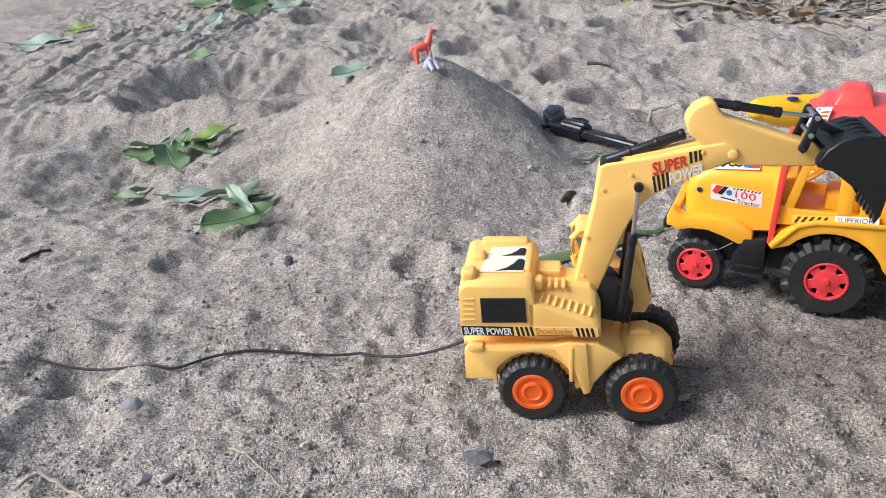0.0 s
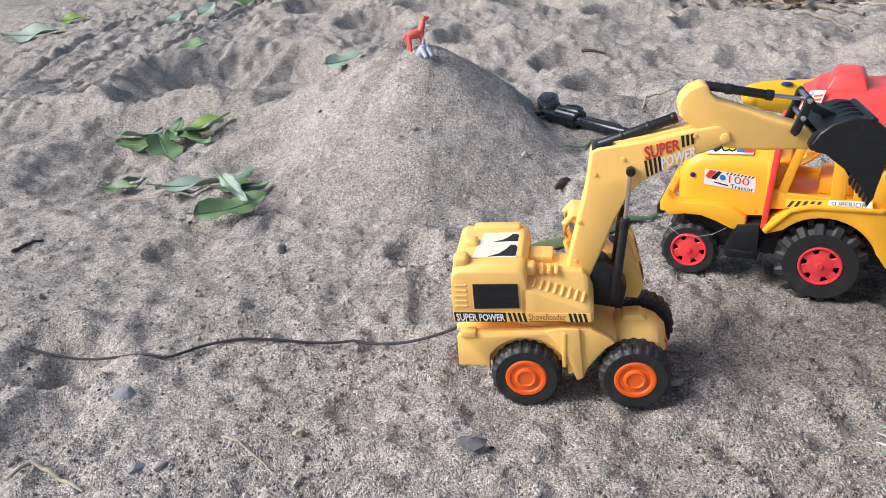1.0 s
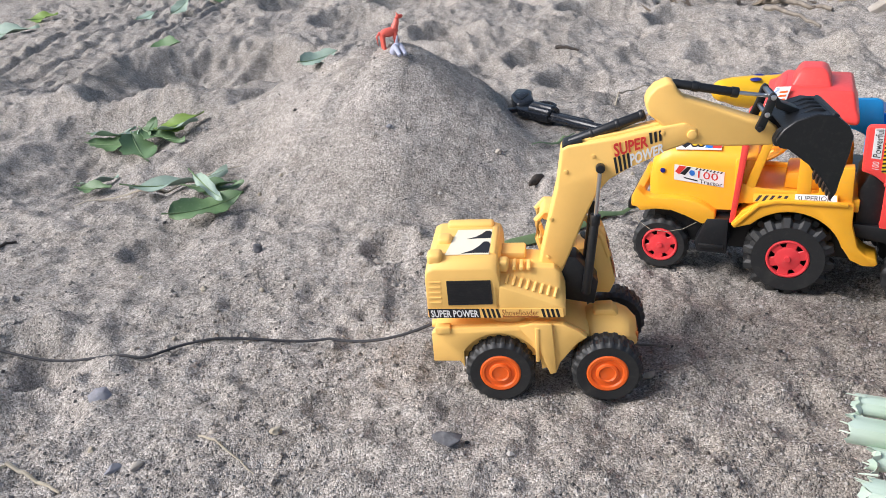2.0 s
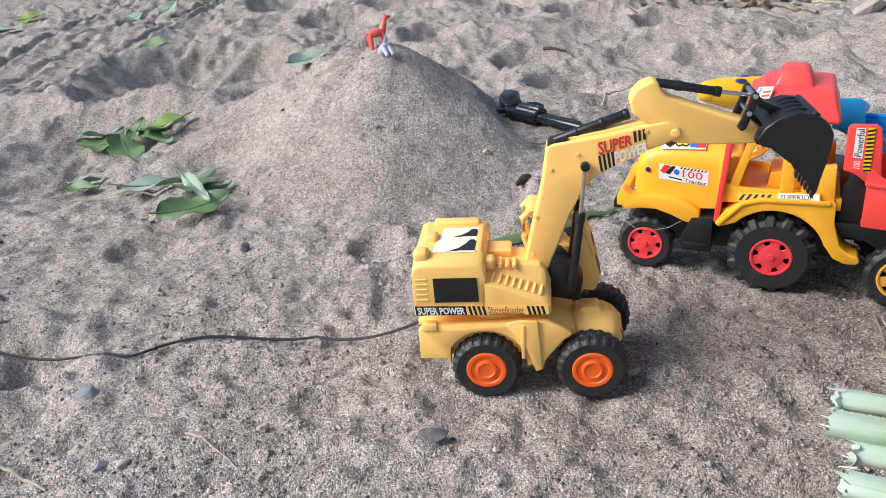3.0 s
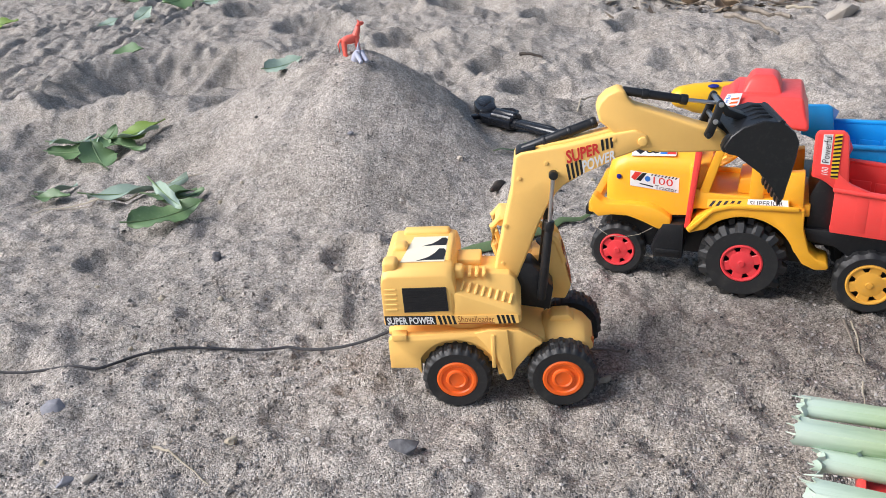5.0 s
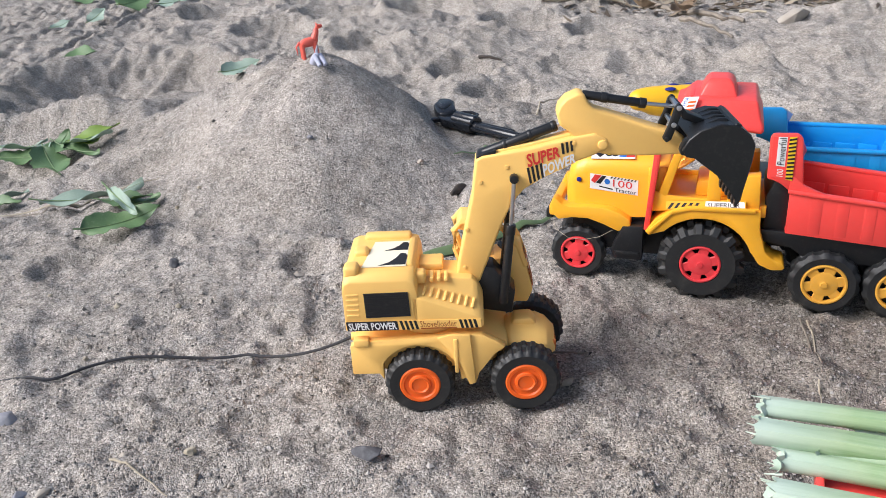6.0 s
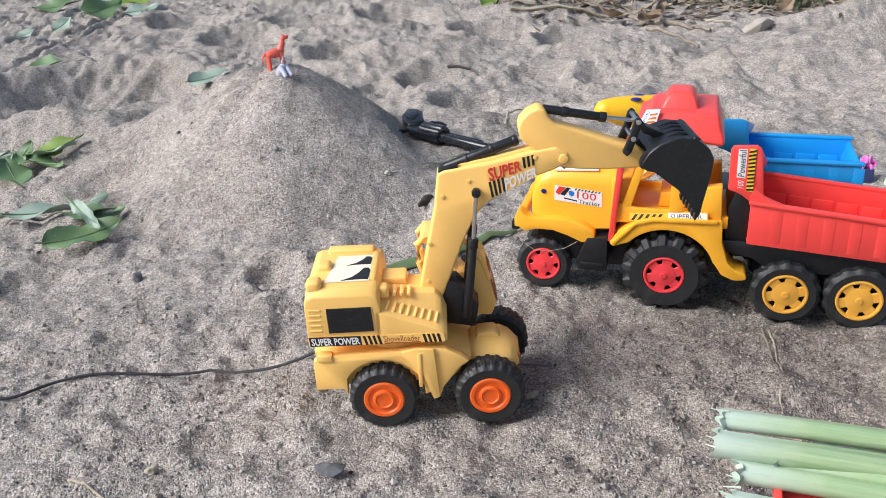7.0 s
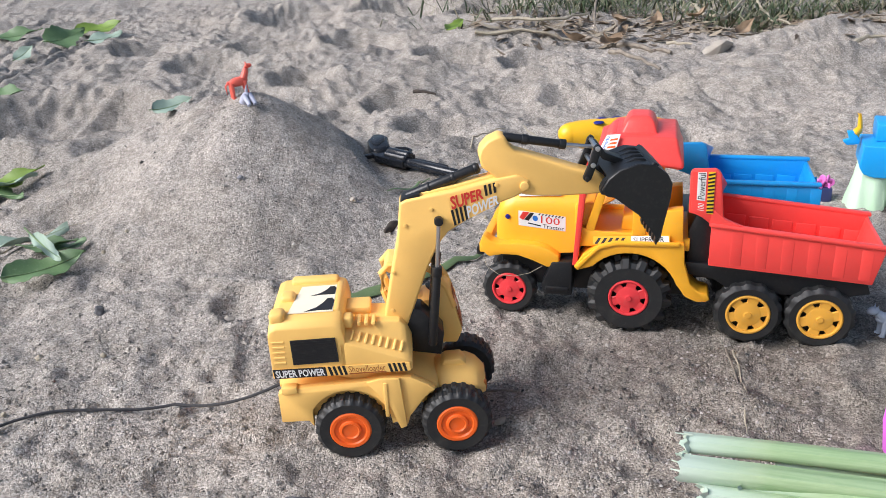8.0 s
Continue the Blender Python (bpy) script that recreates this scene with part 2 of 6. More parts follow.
def lathe(profile, segs=32, axis="Y", wobble=None, caps=True):
    """(radius, along) pairs turned about the y axis."""
    bm = bmesh.new()
    rings = []
    for i, (r, h) in enumerate(profile):
        ring = []
        for k in range(segs):
            a = 2 * math.pi * k / segs
            rr = r if wobble is None else wobble(i, k, r)
            ring.append(bm.verts.new((rr * math.cos(a), h, rr * math.sin(a))))
        rings.append(ring)
    for a, b in zip(rings, rings[1:]):
        for k in range(segs):
            bm.faces.new((a[k], b[k], b[(k + 1) % segs], a[(k + 1) % segs]))
    for ring in (rings[0], rings[-1]) if caps else ():
        bm.faces.new(ring)
    bmesh.ops.recalc_face_normals(bm, faces=bm.faces)
    if axis == "Z":
        bmesh.ops.rotate(bm, verts=bm.verts, cent=(0, 0, 0), matrix=Matrix.Rotation(radians(90), 3, "X"))
    return bm


def tube(points, radius, segs=8, taper=None):
    bm = bmesh.new()
    pts = [Vector(p) for p in points]
    rings = []
    for i, p in enumerate(pts):
        d = (pts[min(i + 1, len(pts) - 1)] - pts[max(i - 1, 0)]).normalized()
        u = d.cross(Vector((0, 0, 1)))
        u = Vector((1, 0, 0)) if u.length < 1e-5 else u.normalized()
        w = d.cross(u)
        rr = radius if taper is None else radius * taper(i / (len(pts) - 1))
        rings.append([bm.verts.new(p + (u * math.cos(2 * math.pi * k / segs) + w * math.sin(2 * math.pi * k / segs)) * rr) for k in range(segs)])
    for a, b in zip(rings, rings[1:]):
        for k in range(segs):
            bm.faces.new((a[k], a[(k + 1) % segs], b[(k + 1) % segs], b[k]))
    bm.faces.new(rings[0][::-1])
    bm.faces.new(rings[-1])
    return bm


def ball(c, rx, ry=None, rz=None, sub=3):
    bm = bmesh.new()
    bmesh.ops.create_icosphere(bm, subdivisions=sub, radius=1)
    for v in bm.verts:
        v.co = Vector((c[0] + v.co.x * rx, c[1] + v.co.y * (ry or rx), c[2] + v.co.z * (rz or rx)))
    return bm


def join(*bms):
    out = bmesh.new()
    for b in bms:
        me = bpy.data.meshes.new("tmp")
        b.to_mesh(me)
        b.free()
        out.from_mesh(me)
        bpy.data.meshes.remove(me)
    return out


def loft(rings, r=0.0, segs=2):
    """A closed skin over outlines with equal counts of points."""
    bm = bmesh.new()
    rows = [[bm.verts.new(p) for p in ring] for ring in rings]
    n = len(rows[0])
    for a, b in zip(rows, rows[1:]):
        for k in range(n):
            bm.faces.new((a[k], b[k], b[(k + 1) % n], a[(k + 1) % n]))
    bm.faces.new(rows[0])
    bm.faces.new(rows[-1][::-1])
    bmesh.ops.recalc_face_normals(bm, faces=bm.faces)
    return soften(bm, r, segs)


def moved(bm, m):
    bmesh.ops.transform(bm, matrix=m, verts=bm.verts)
    return bm


def sheet(corners, lift=0.15, thick=0.3):
    """A thin plate on four coplanar corners (counter-clockwise seen from outside)."""
    bm = bmesh.new()
    c = [Vector(p) for p in corners]
    n = Vector((0, 0, 0))
    for p, q in zip(c, c[1:] + c[:1]):
        n += (p - c[0]).cross(q - c[0])
    n.normalize()
    top = [bm.verts.new(p + n * (lift + thick)) for p in c]
    low = [bm.verts.new(p + n * (lift - 0.1)) for p in c]
    bm.faces.new(top)
    bm.faces.new(low[::-1])
    for i in range(len(c)):
        bm.faces.new((top[i], low[i], low[(i + 1) % len(c)], top[(i + 1) % len(c)]))
    return bm


def on_sheet(corners, u, v, n=0.0):
    a, b, c, d = (Vector(p) for p in corners)
    nn = (b - a).cross(c - a).normalized()
    return (a * (1 - u) + b * u) * (1 - v) + (d * (1 - u) + c * u) * v + nn * n


def patch(corners, uv, lift=0.55):
    """A raised inked patch inside a sheet, by its (u, v) outline."""
    area = sum(a[0] * b[1] - b[0] * a[1] for a, b in zip(uv, list(uv[1:]) + [uv[0]]))
    return sheet([on_sheet(corners, u, v) for u, v in (uv if area > 0 else uv[::-1])], lift - 0.1, 0.14)


def words(text, corners, u0, v0, u1, v1, lift=0.62, shear=0.0, turn=False, bold=0.0):
    """Built-in font letters stretched into the (u, v) window of a sheet."""
    cu = bpy.data.curves.new("letters", "FONT")
    cu.body = text
    cu.extrude = 0.0
    cu.offset = bold
    cu.resolution_u = 2
    ob = bpy.data.objects.new("letters", cu)
    scene.collection.objects.link(ob)
    bpy.context.view_layer.update()
    me = bpy.data.meshes.new_from_object(ob.evaluated_get(bpy.context.evaluated_depsgraph_get()))
    bpy.data.objects.remove(ob)
    bm = bmesh.new()
    bm.from_mesh(me)
    bpy.data.meshes.remove(me)
    xs = [v.co.x for v in bm.verts]
    ys = [v.co.y for v in bm.verts]
    x0, x1, y0, y1 = min(xs), max(xs), min(ys), max(ys)
    for v in bm.verts:
        a, b = (v.co.x - x0) / (x1 - x0), (v.co.y - y0) / (y1 - y0)
        a += shear * (b - 0.5)
        if turn:
            a, b = 1 - b, a
        v.co = on_sheet(corners, u0 + (u1 - u0) * a, v0 + (v1 - v0) * b, lift)
    return bm


# ---- sand ----
def lattice(ix, iy, seed):
    h = (ix.astype(np.int64) * 374761393 + iy.astype(np.int64) * 668265263 + seed * 974634777) & 0xFFFFFFFF
    h = ((h ^ (h >> 13)) * 1274126177) & 0xFFFFFFFF
    return ((h ^ (h >> 16)) & 0xFFFF) / 65535.0


def value_noise(x, y, size, seed):
    x, y = np.asarray(x, float) / size + 4000.0, np.asarray(y, float) / size + 4000.0
    ix, iy = np.floor(x), np.floor(y)
    fx, fy = x - ix, y - iy
    fx, fy = fx * fx * fx * (fx * (fx * 6 - 15) + 10), fy * fy * fy * (fy * (fy * 6 - 15) + 10)
    a, b = lattice(ix, iy, seed), lattice(ix + 1, iy, seed)
    c, d = lattice(ix, iy + 1, seed), lattice(ix + 1, iy + 1, seed)
    return (a * (1 - fx) + b * fx) * (1 - fy) + (c * (1 - fx) + d * fx) * fy - 0.5


def step(a, b, x):
    t = np.clip((x - a) / (b - a), 0, 1)
    return t * t * (3 - 2 * t)


PILE = (-0.002, 0.850, 0.101)
# crest that runs from the heap down to the left: x, y, height
CREST = [(-0.040, 0.855, 0.100), (-0.097, 0.895, 0.070), (-0.136, 0.925, 0.047), (-0.182, 0.945, 0.028), (-0.229, 0.910, 0.010), (-0.254, 0.850, 0.003)]
# x, y, radius, depth of the trodden hollows
HOLLOWS_A = [
    (-0.290, 1.220, 0.118, 0.036), (-0.320, 0.880, 0.095, 0.016), (-0.110, 1.495, 0.055, 0.024),
    (-0.195, 1.276, 0.042, 0.020), (-0.182, 0.862, 0.036, 0.010), (0.165, 1.610, 0.064, 0.034),
    (0.298, 1.400, 0.056, 0.032), (0.050, 1.327, 0.044, 0.018), (0.168, 1.177, 0.044, 0.020),
    (0.100, 1.131, 0.036, 0.012), (0.200, 1.030, 0.044, 0.020), (0.390, 1.310, 0.046, 0.024),
    (0.310, 1.156, 0.046, 0.015),
]
HOLLOWS_B = [
    (0.392, 1.121, 0.040, 0.016), (0.215, 0.905, 0.030, 0.010), (0.293, 0.944, 0.034, 0.016),
    (-0.348, 1.045, 0.044, 0.016), (-0.225, 1.696, 0.062, 0.024), (-0.010, 1.610, 0.062, 0.020),
    (0.280, 1.958, 0.095, 0.030), (0.470, 1.846, 0.075, 0.024), (0.475, 1.075, 0.042, 0.014),
    (0.468, 0.905, 0.042, 0.012), (0.070, 1.945, 0.105, 0.028), (0.770, 1.185, 0.080, 0.022),
    (0.122, 0.499, 0.021, 0.007), (-0.014, 0.594, 0.017, 0.008), (0.080, 0.494, 0.019, 0.005), (0.177, 0.458, 0.021, 0.006), (-0.234, 0.484, 0.021, 0.005), (-0.196, 0.637, 0.027, 0.006), (0.115, 0.401, 0.018, 0.004), (-0.048, 0.416, 0.015, 0.004),
    (-0.243, 0.490, 0.030, 0.009), (-0.225, 0.425, 0.028, 0.007), (0.075, 0.690, 0.045, 0.008),
]
# x, y, radius along x, radius along y, height of the heaps between them
HEAPS = [
    (-0.240, 0.985, 0.11, 0.035, 0.026), (-0.185, 1.060, 0.08, 0.05, 0.020), (-0.40, 1.03, 0.10, 0.05, 0.022),
    (0.190, 1.300, 0.10, 0.04, 0.018), (0.085, 1.480, 0.12, 0.05, 0.010), (0.280, 1.130, 0.09, 0.035, 0.014),
    (0.470, 1.240, 0.11, 0.05, 0.020), (0.400, 1.530, 0.12, 0.05, 0.022), (0.880, 1.300, 0.12, 0.050, 0.034),
    (0.740, 1.070, 0.15, 0.060, 0.036), (0.585, 1.080, 0.10, 0.06, 0.016), (0.330, 0.860, 0.10, 0.06, 0.010),
    (0.128, 0.500, 0.05, 0.025, 0.006), (-0.26, 0.520, 0.05, 0.03, 0.008), (0.02, 0.595, 0.08, 0.02, 0.004),
]
# level spots on which the toys stand: x, y, radius, height
STANDS = [
    (0.080, 0.434, 0.062, 0.000), (0.160, 0.548, 0.040, 0.006), (0.245, 0.512, 0.050, 0.001), (0.345, 0.480, 0.060, 0.000),
    (0.345, 0.600, 0.075, 0.000), (0.530, 0.680, 0.07, 0.0), (0.340, 0.840, 0.05, 0.0), (0.30, 0.33, 0.09, 0.0),
]


def height(x, y):
    x, y = np.asarray(x, float), np.asarray(y, float)
    wx = x + 0.035 * value_noise(x, y, 0.12, 11) + 0.012 * value_noise(x, y, 0.04, 13)
    wy = y + 0.035 * value_noise(x, y, 0.12, 12) + 0.012 * value_noise(x, y, 0.04, 14)
    far = step(0.62, 0.95, y)
    z = (0.006 + 0.010 * far) * value_noise(x, y, 0.19, 1) + (0.003 + 0.008 * far) * value_noise(wx, wy, 0.085, 2)
    z = z + 0.010 * far * (0.25 - np.abs(value_noise(wx, wy, 0.16, 21))) + 0.013 * far * (0.25 - np.abs(value_noise(wx, wy, 0.07, 22)))
    z = z + 0.009 * far * (0.25 - np.abs(value_noise(wx, wy, 0.036, 24)))
    z = z + 0.0045 * far * (value_noise(wx, wy, 0.022, 26) + 0.7 * value_noise(x, y, 0.012, 27))
    z = z + 0.012 * step(-0.2, -0.6, x) * far + 0.02 * step(1.0, 2.2, y)
    for cx, cy, r, d in HOLLOWS_A + HOLLOWS_B:
        # steeper on the side from which the foot came down
        ax, ay = x * 0.45 + wx * 0.55 - cx, y * 0.45 + wy * 0.55 - cy
        rr = np.sqrt(ax * ax + ay * ay) + 1e-9
        lean = (-0.8 * ax + 0.6 * ay) / rr
        q = rr / r * (1 + 0.22 * lean)
        z = z - 1.1 * d * np.exp(-0.9 * np.abs(q) ** 3) + d * (0.36 + 0.2 * lean) * np.exp(-((q - 1.28) ** 2) * 9)
    for cx, cy, rx, ry, h in HEAPS:
        z = z + h * np.exp(-(((wx - cx) / rx) ** 2 + ((wy - cy) / ry) ** 2))
    # wheel ruts that run off to the far left
    for x0, y0, dx, dy, w, d in ((-0.545, 1.05, 0.13, 1.0, 0.008, 0.0050), (-0.60, 1.15, 0.10, 1.0, 0.006, 0.0042), (-0.455, 1.01, 0.12, 1.0, 0.006, 0.0046), (-0.515, 1.0, 0.24, 1.0, 0.005, 0.0040)):
        n = math.hypot(dx, dy)
        off = ((x - x0) * dy - (y - y0) * dx) / n + 0.020 * value_noise(x, y, 0.26, 31) + 0.006 * value_noise(x, y, 0.03, 32)
        z = z + d * (-np.exp(-(off / w) ** 2) + 0.6 * np.exp(-((np.abs(off) - 1.9 * w) / w) ** 2)) * step(0.95, 1.1, y) * step(2.4, 1.7, y)
    for cx, cy, r, h in STANDS:
        q = step(r * 1.7, r * 0.85, np.hypot(x - cx, y - cy))
        z = z * (1 - q) + h * q
    # the poured heap: steep, with a sharp brow and ridges that run down it
    dx, dy = x - PILE[0], y - PILE[1]
    ang = np.arctan2(dy, dx)
    turn = lambda a0: np.abs(np.angle(np.exp(1j * (ang - radians(a0)))))
    front, left = np.sqrt(turn(-96) ** 2 + 0.05), np.sqrt(turn(176) ** 2 + 0.04)
    d = np.hypot(dx, dy) * (1 - 0.30 * np.exp(-front / 0.6) - 0.20 * np.exp(-left / 0.42) + 0.10 * np.exp(-(turn(0) / 0.6) ** 2) + 0.03 * np.cos(5 * ang + 0.4))
    d = d + 0.008 * value_noise(wx, wy, 0.05, 5)
    slope = 0.70
    cone = PILE[2] - slope * np.sqrt(d * d + 0.020 ** 2) + slope * 0.020
    skirt = 0.020 * np.exp(-((d / 0.17) ** 2))
    spur = 0.026 * np.exp(-(((wx + 0.150) / 0.085) ** 2 + ((wy - 0.840) / 0.060) ** 2))
    crest = np.full_like(z, -1.0)
    for (xa, ya, za), (xb, yb, zb) in zip(CREST, CREST[1:]):
        u = np.clip(((wx - xa) * (xb - xa) + (wy - ya) * (yb - ya)) / ((xb - xa) ** 2 + (yb - ya) ** 2), 0, 1)
        off = np.hypot(wx - xa - u * (xb - xa), wy - ya - u * (yb - ya))
        crest = np.maximum(crest, za + u * (zb - za) - 0.62 * np.sqrt(off * off + 0.010 ** 2) + 0.006)
    k = 0.010
    heap = np.maximum(spur, skirt)
    a = z + heap
    h = np.clip(0.5 + 0.5 * (crest - a) / 0.014, 0, 1)
    a = a * (1 - h) + crest * h + 0.014 * h * (1 - h)
    h = np.clip(0.5 + 0.5 * (cone - a) / k, 0, 1)
    z = a * (1 - h) + cone * h + k * h * (1 - h)
    # the slipped shelf between the crest and the heap
    gx, gy = wx - -0.185, wy - 0.826
    z = z - 0.020 * np.exp(-((0.8 * gx + 0.6 * gy) / 0.060) ** 2 - ((0.8 * gy - 0.6 * gx) / 0.026) ** 2)
    pad = step(0.085, 0.045, np.hypot((x - 0.165) / 1.0, (y - 0.862) / 1.5))
    z = z * (1 - pad) + 0.010 * pad
    h = h * (1 - pad)
    # small lumps and crumbs, weaker on the freshly poured faces
    calm = 1 - 0.75 * h
    calm = calm * step(-1.10, -0.85, x) * step(1.35, 1.0, x) * step(0.05, 0.22, y) * step(2.6, 2.1, y)
    z = z + calm * (0.0048 * value_noise(wx, wy, 0.030, 3) + 0.0056 * value_noise(wx, wy, 0.013, 4) * (1 + value_noise(x, y, 0.1, 8)))
    rows = value_noise(x * 0.18 + y * 0.10, y + 0.12 * x, 0.012, 17) * step(0.0, 0.16, x) * step(0.56, 0.42, y)
    z = z + 0.0045 * rows * step(0.1, 0.25, y) * step(1.2, 0.9, x)
    along, across = 0.62 * x - 0.78 * y, 0.78 * x + 0.62 * y
    drag = value_noise(along * 0.16, across + 0.01 * value_noise(x, y, 0.05, 41), 0.013, 19) * step(0.13, 0.20, x) * step(0.49, 0.44, y) * step(0.28, 0.33, y) * step(1.2, 0.9, x)
    z = z + 0.0060 * drag
    curl = value_noise(x * 0.2, y + 0.25 * x * x, 0.011, 23) * step(0.10, -0.02, x) * step(0.47, 0.42, y)
    z = z + 0.0028 * curl * step(0.1, 0.25, y) * step(-0.8, -0.6, x)
    z = z + 0.0026 * value_noise(x, y, 0.0065, 6) * (0.4 + 0.6 * calm) * (calm > 0) + 0.0013 * (calm > 0) * value_noise(x, y, 0.0036, 7)
    return z


def ground_z(x, y):
    return float(height(np.array([x]), np.array([y]))[0])


def axis_lines(lo, hi, d, ends):
    mid = list(np.arange(lo, hi, d))
    left, right, s = [], [], d
    a, b = lo, hi
    while a > ends[0] or b < ends[1]:
        s *= 1.22
        a, b = a - s, b + s
        left.append(a)
        right.append(b)
    return np.array(left[::-1] + mid + right)


def build_ground():
    gx = axis_lines(-0.78, 0.98, 0.0027, (-400, 400))
    ys = [0.20]
    while ys[-1] < 2.2:
        ys.append(ys[-1] + 0.0021 * (0.75 + max(0.0, ys[-1] - 0.3) * 1.25))
    s = 0.006
    while ys[-1] < 900:
        s *= 1.22
        ys.append(ys[-1] + s)
    s, near = 0.0027, []
    while not near or near[-1] > -300:
        s *= 1.3
        near.append((near[-1] if near else 0.20) - s)
    gy = np.array(near[::-1] + ys)
    X, Y = np.meshgrid(gx, gy)
    Z = height(X, Y)
    nx, ny = len(gx), len(gy)
    co = np.stack([X, Y, Z], -1).reshape(-1, 3)
    idx = np.arange(nx * ny).reshape(ny, nx)
    quads = np.stack([idx[:-1, :-1], idx[:-1, 1:], idx[1:, 1:], idx[1:, :-1]], -1).reshape(-1, 4)
    me = bpy.data.meshes.new("ground")
    me.vertices.add(len(co))
    me.vertices.foreach_set("co", co.astype(np.float32).ravel())
    me.loops.add(quads.size)
    me.loops.foreach_set("vertex_index", quads.astype(np.int32).ravel())
    me.polygons.add(len(quads))
    me.polygons.foreach_set("loop_start", np.arange(0, quads.size, 4, dtype=np.int32))
    me.update(calc_edges=True)
    me.shade_smooth()
    me.materials.append(SAND)
    return tagged(new("ground", me), "loose grey-brown sand, heaped and trodden into hollows", "sand", kind="structure")


build_ground()


def build_grains():
    """Coarse grains lying loose on the sand."""
    rng = np.random.default_rng(5)
    n = 34000
    y = 0.30 + 1.15 * rng.random(n) ** 1.7
    x = -0.06 + (rng.random(n) - 0.45) * (0.50 + 0.85 * (y - 0.2))
    z = height(x, y)
    size = 0.0005 + 0.0008 * rng.random(n) ** 3 + 0.0010 * (rng.random(n) > 0.99)
    base = np.array([(1, 0, 0), (-1, 0, 0), (0, 1, 0), (0, -1, 0), (0, 0, 1), (0, 0, -1)], float)
    tri = np.array([(0, 2, 4), (2, 1, 4), (1, 3, 4), (3, 0, 4), (2, 0, 5), (1, 2, 5), (3, 1, 5), (0, 3, 5)])
    jit = 0.7 + 0.6 * rng.random((n, 6, 1))
    a = rng.random(n) * 6.28
    rot = np.stack([np.stack([np.cos(a), -np.sin(a), 0 * a], -1), np.stack([np.sin(a), np.cos(a), 0 * a], -1), np.stack([0 * a, 0 * a, 0.75 + 0 * a], -1)], 1)
    v = np.einsum("nij,nkj->nki", rot, base[None] * jit) * size[:, None, None] + np.stack([x, y, z + size * 0.25], -1)[:, None]
    f = (tri[None] + 6 * np.arange(n)[:, None, None]).reshape(-1, 3)
    me = bpy.data.meshes.new("grains")
    me.from_pydata(v.reshape(-1, 3).tolist(), [], f.tolist())
    me.materials.append(GRAINS)
    tagged(new("sand_grains", me), "coarse pale and dark grains lying loose on sand", "sand grains", kind="stuff")


build_grains()


def build_crumbs():
    """Small clods of sand, thickest where it has been dug over."""
    rng = np.random.default_rng(12)
    n = 3600
    y = 0.33 + 0.30 * rng.random(n) ** 1.2
    x = -0.05 + (rng.random(n) - 0.42) * (0.45 + 0.9 * (y - 0.2))
    keep = (value_noise(x, y, 0.07, 51) + 0.5 * value_noise(x, y, 0.025, 52) > 0.0) & (np.hypot(x + 0.002, y - 0.85) > 0.13)
    for cx, cy, r, h in STANDS:
        keep &= np.hypot(x - cx, y - cy) > r * 0.8
    x, y = x[keep], y[keep]
    n = len(x)
    size = 0.0007 + 0.0014 * rng.random(n) ** 3
    g = (1 + 5 ** 0.5) / 2
    base = np.array([(-1, g, 0), (1, g, 0), (-1, -g, 0), (1, -g, 0), (0, -1, g), (0, 1, g), (0, -1, -g), (0, 1, -g), (g, 0, -1), (g, 0, 1), (-g, 0, -1), (-g, 0, 1)]) / 1.902
    tri = np.array([(0, 11, 5), (0, 5, 1), (0, 1, 7), (0, 7, 10), (0, 10, 11), (1, 5, 9), (5, 11, 4), (11, 10, 2), (10, 7, 6), (7, 1, 8), (3, 9, 4), (3, 4, 2), (3, 2, 6), (3, 6, 8), (3, 8, 9), (4, 9, 5), (2, 4, 11), (6, 2, 10), (8, 6, 7), (9, 8, 1)])
    v = base[None] * (0.7 + 0.6 * rng.random((n, 12, 1))) * (size[:, None] * (0.75 + 0.5 * rng.random((n, 3))))[:, None]
    v = v + np.stack([x, y, height(x, y) + size * 0.1], -1)[:, None]
    f = (tri[None] + 12 * np.arange(n)[:, None, None]).reshape(-1, 3)
    me = bpy.data.meshes.new("crumbs")
    me.from_pydata(v.reshape(-1, 3).tolist(), [], f.tolist())
    me.materials.append(SAND)
    tagged(new("sand_crumbs", me), "small damp clods of sand scattered on ground", "sand crumbs", kind="stuff")


build_crumbs()


# ---- wheels shared by the toys (axis along y, outer face towards -y) ----
def tyre_mesh(r, w, lugs, lug, hole):
    rr = r - lug
    prof = [(hole, 0.10 * w), (hole + 0.3, 0.02 * w), (rr * 0.90, 0.0), (rr * 0.97, 0.05 * w), (r, 0.16 * w), (r, 0.46 * w), (r, 0.54 * w), (r, 0.84 * w), (rr * 0.97, 0.95 * w), (rr * 0.9, w), (hole + 0.3, 0.98 * w), (hole, 0.9 * w)]
    segs = lugs * 6

    def wob(i, k, q):
        if i in (3, 4, 5):
            return q if k % 6 in (0, 1, 2) else q - lug
        if i in (6, 7, 8):
            return q if k % 6 in (3, 4, 5) else q - lug
        return q
    bm = lathe(prof + prof[:1], segs, wobble=wob, caps=False)
    return bm


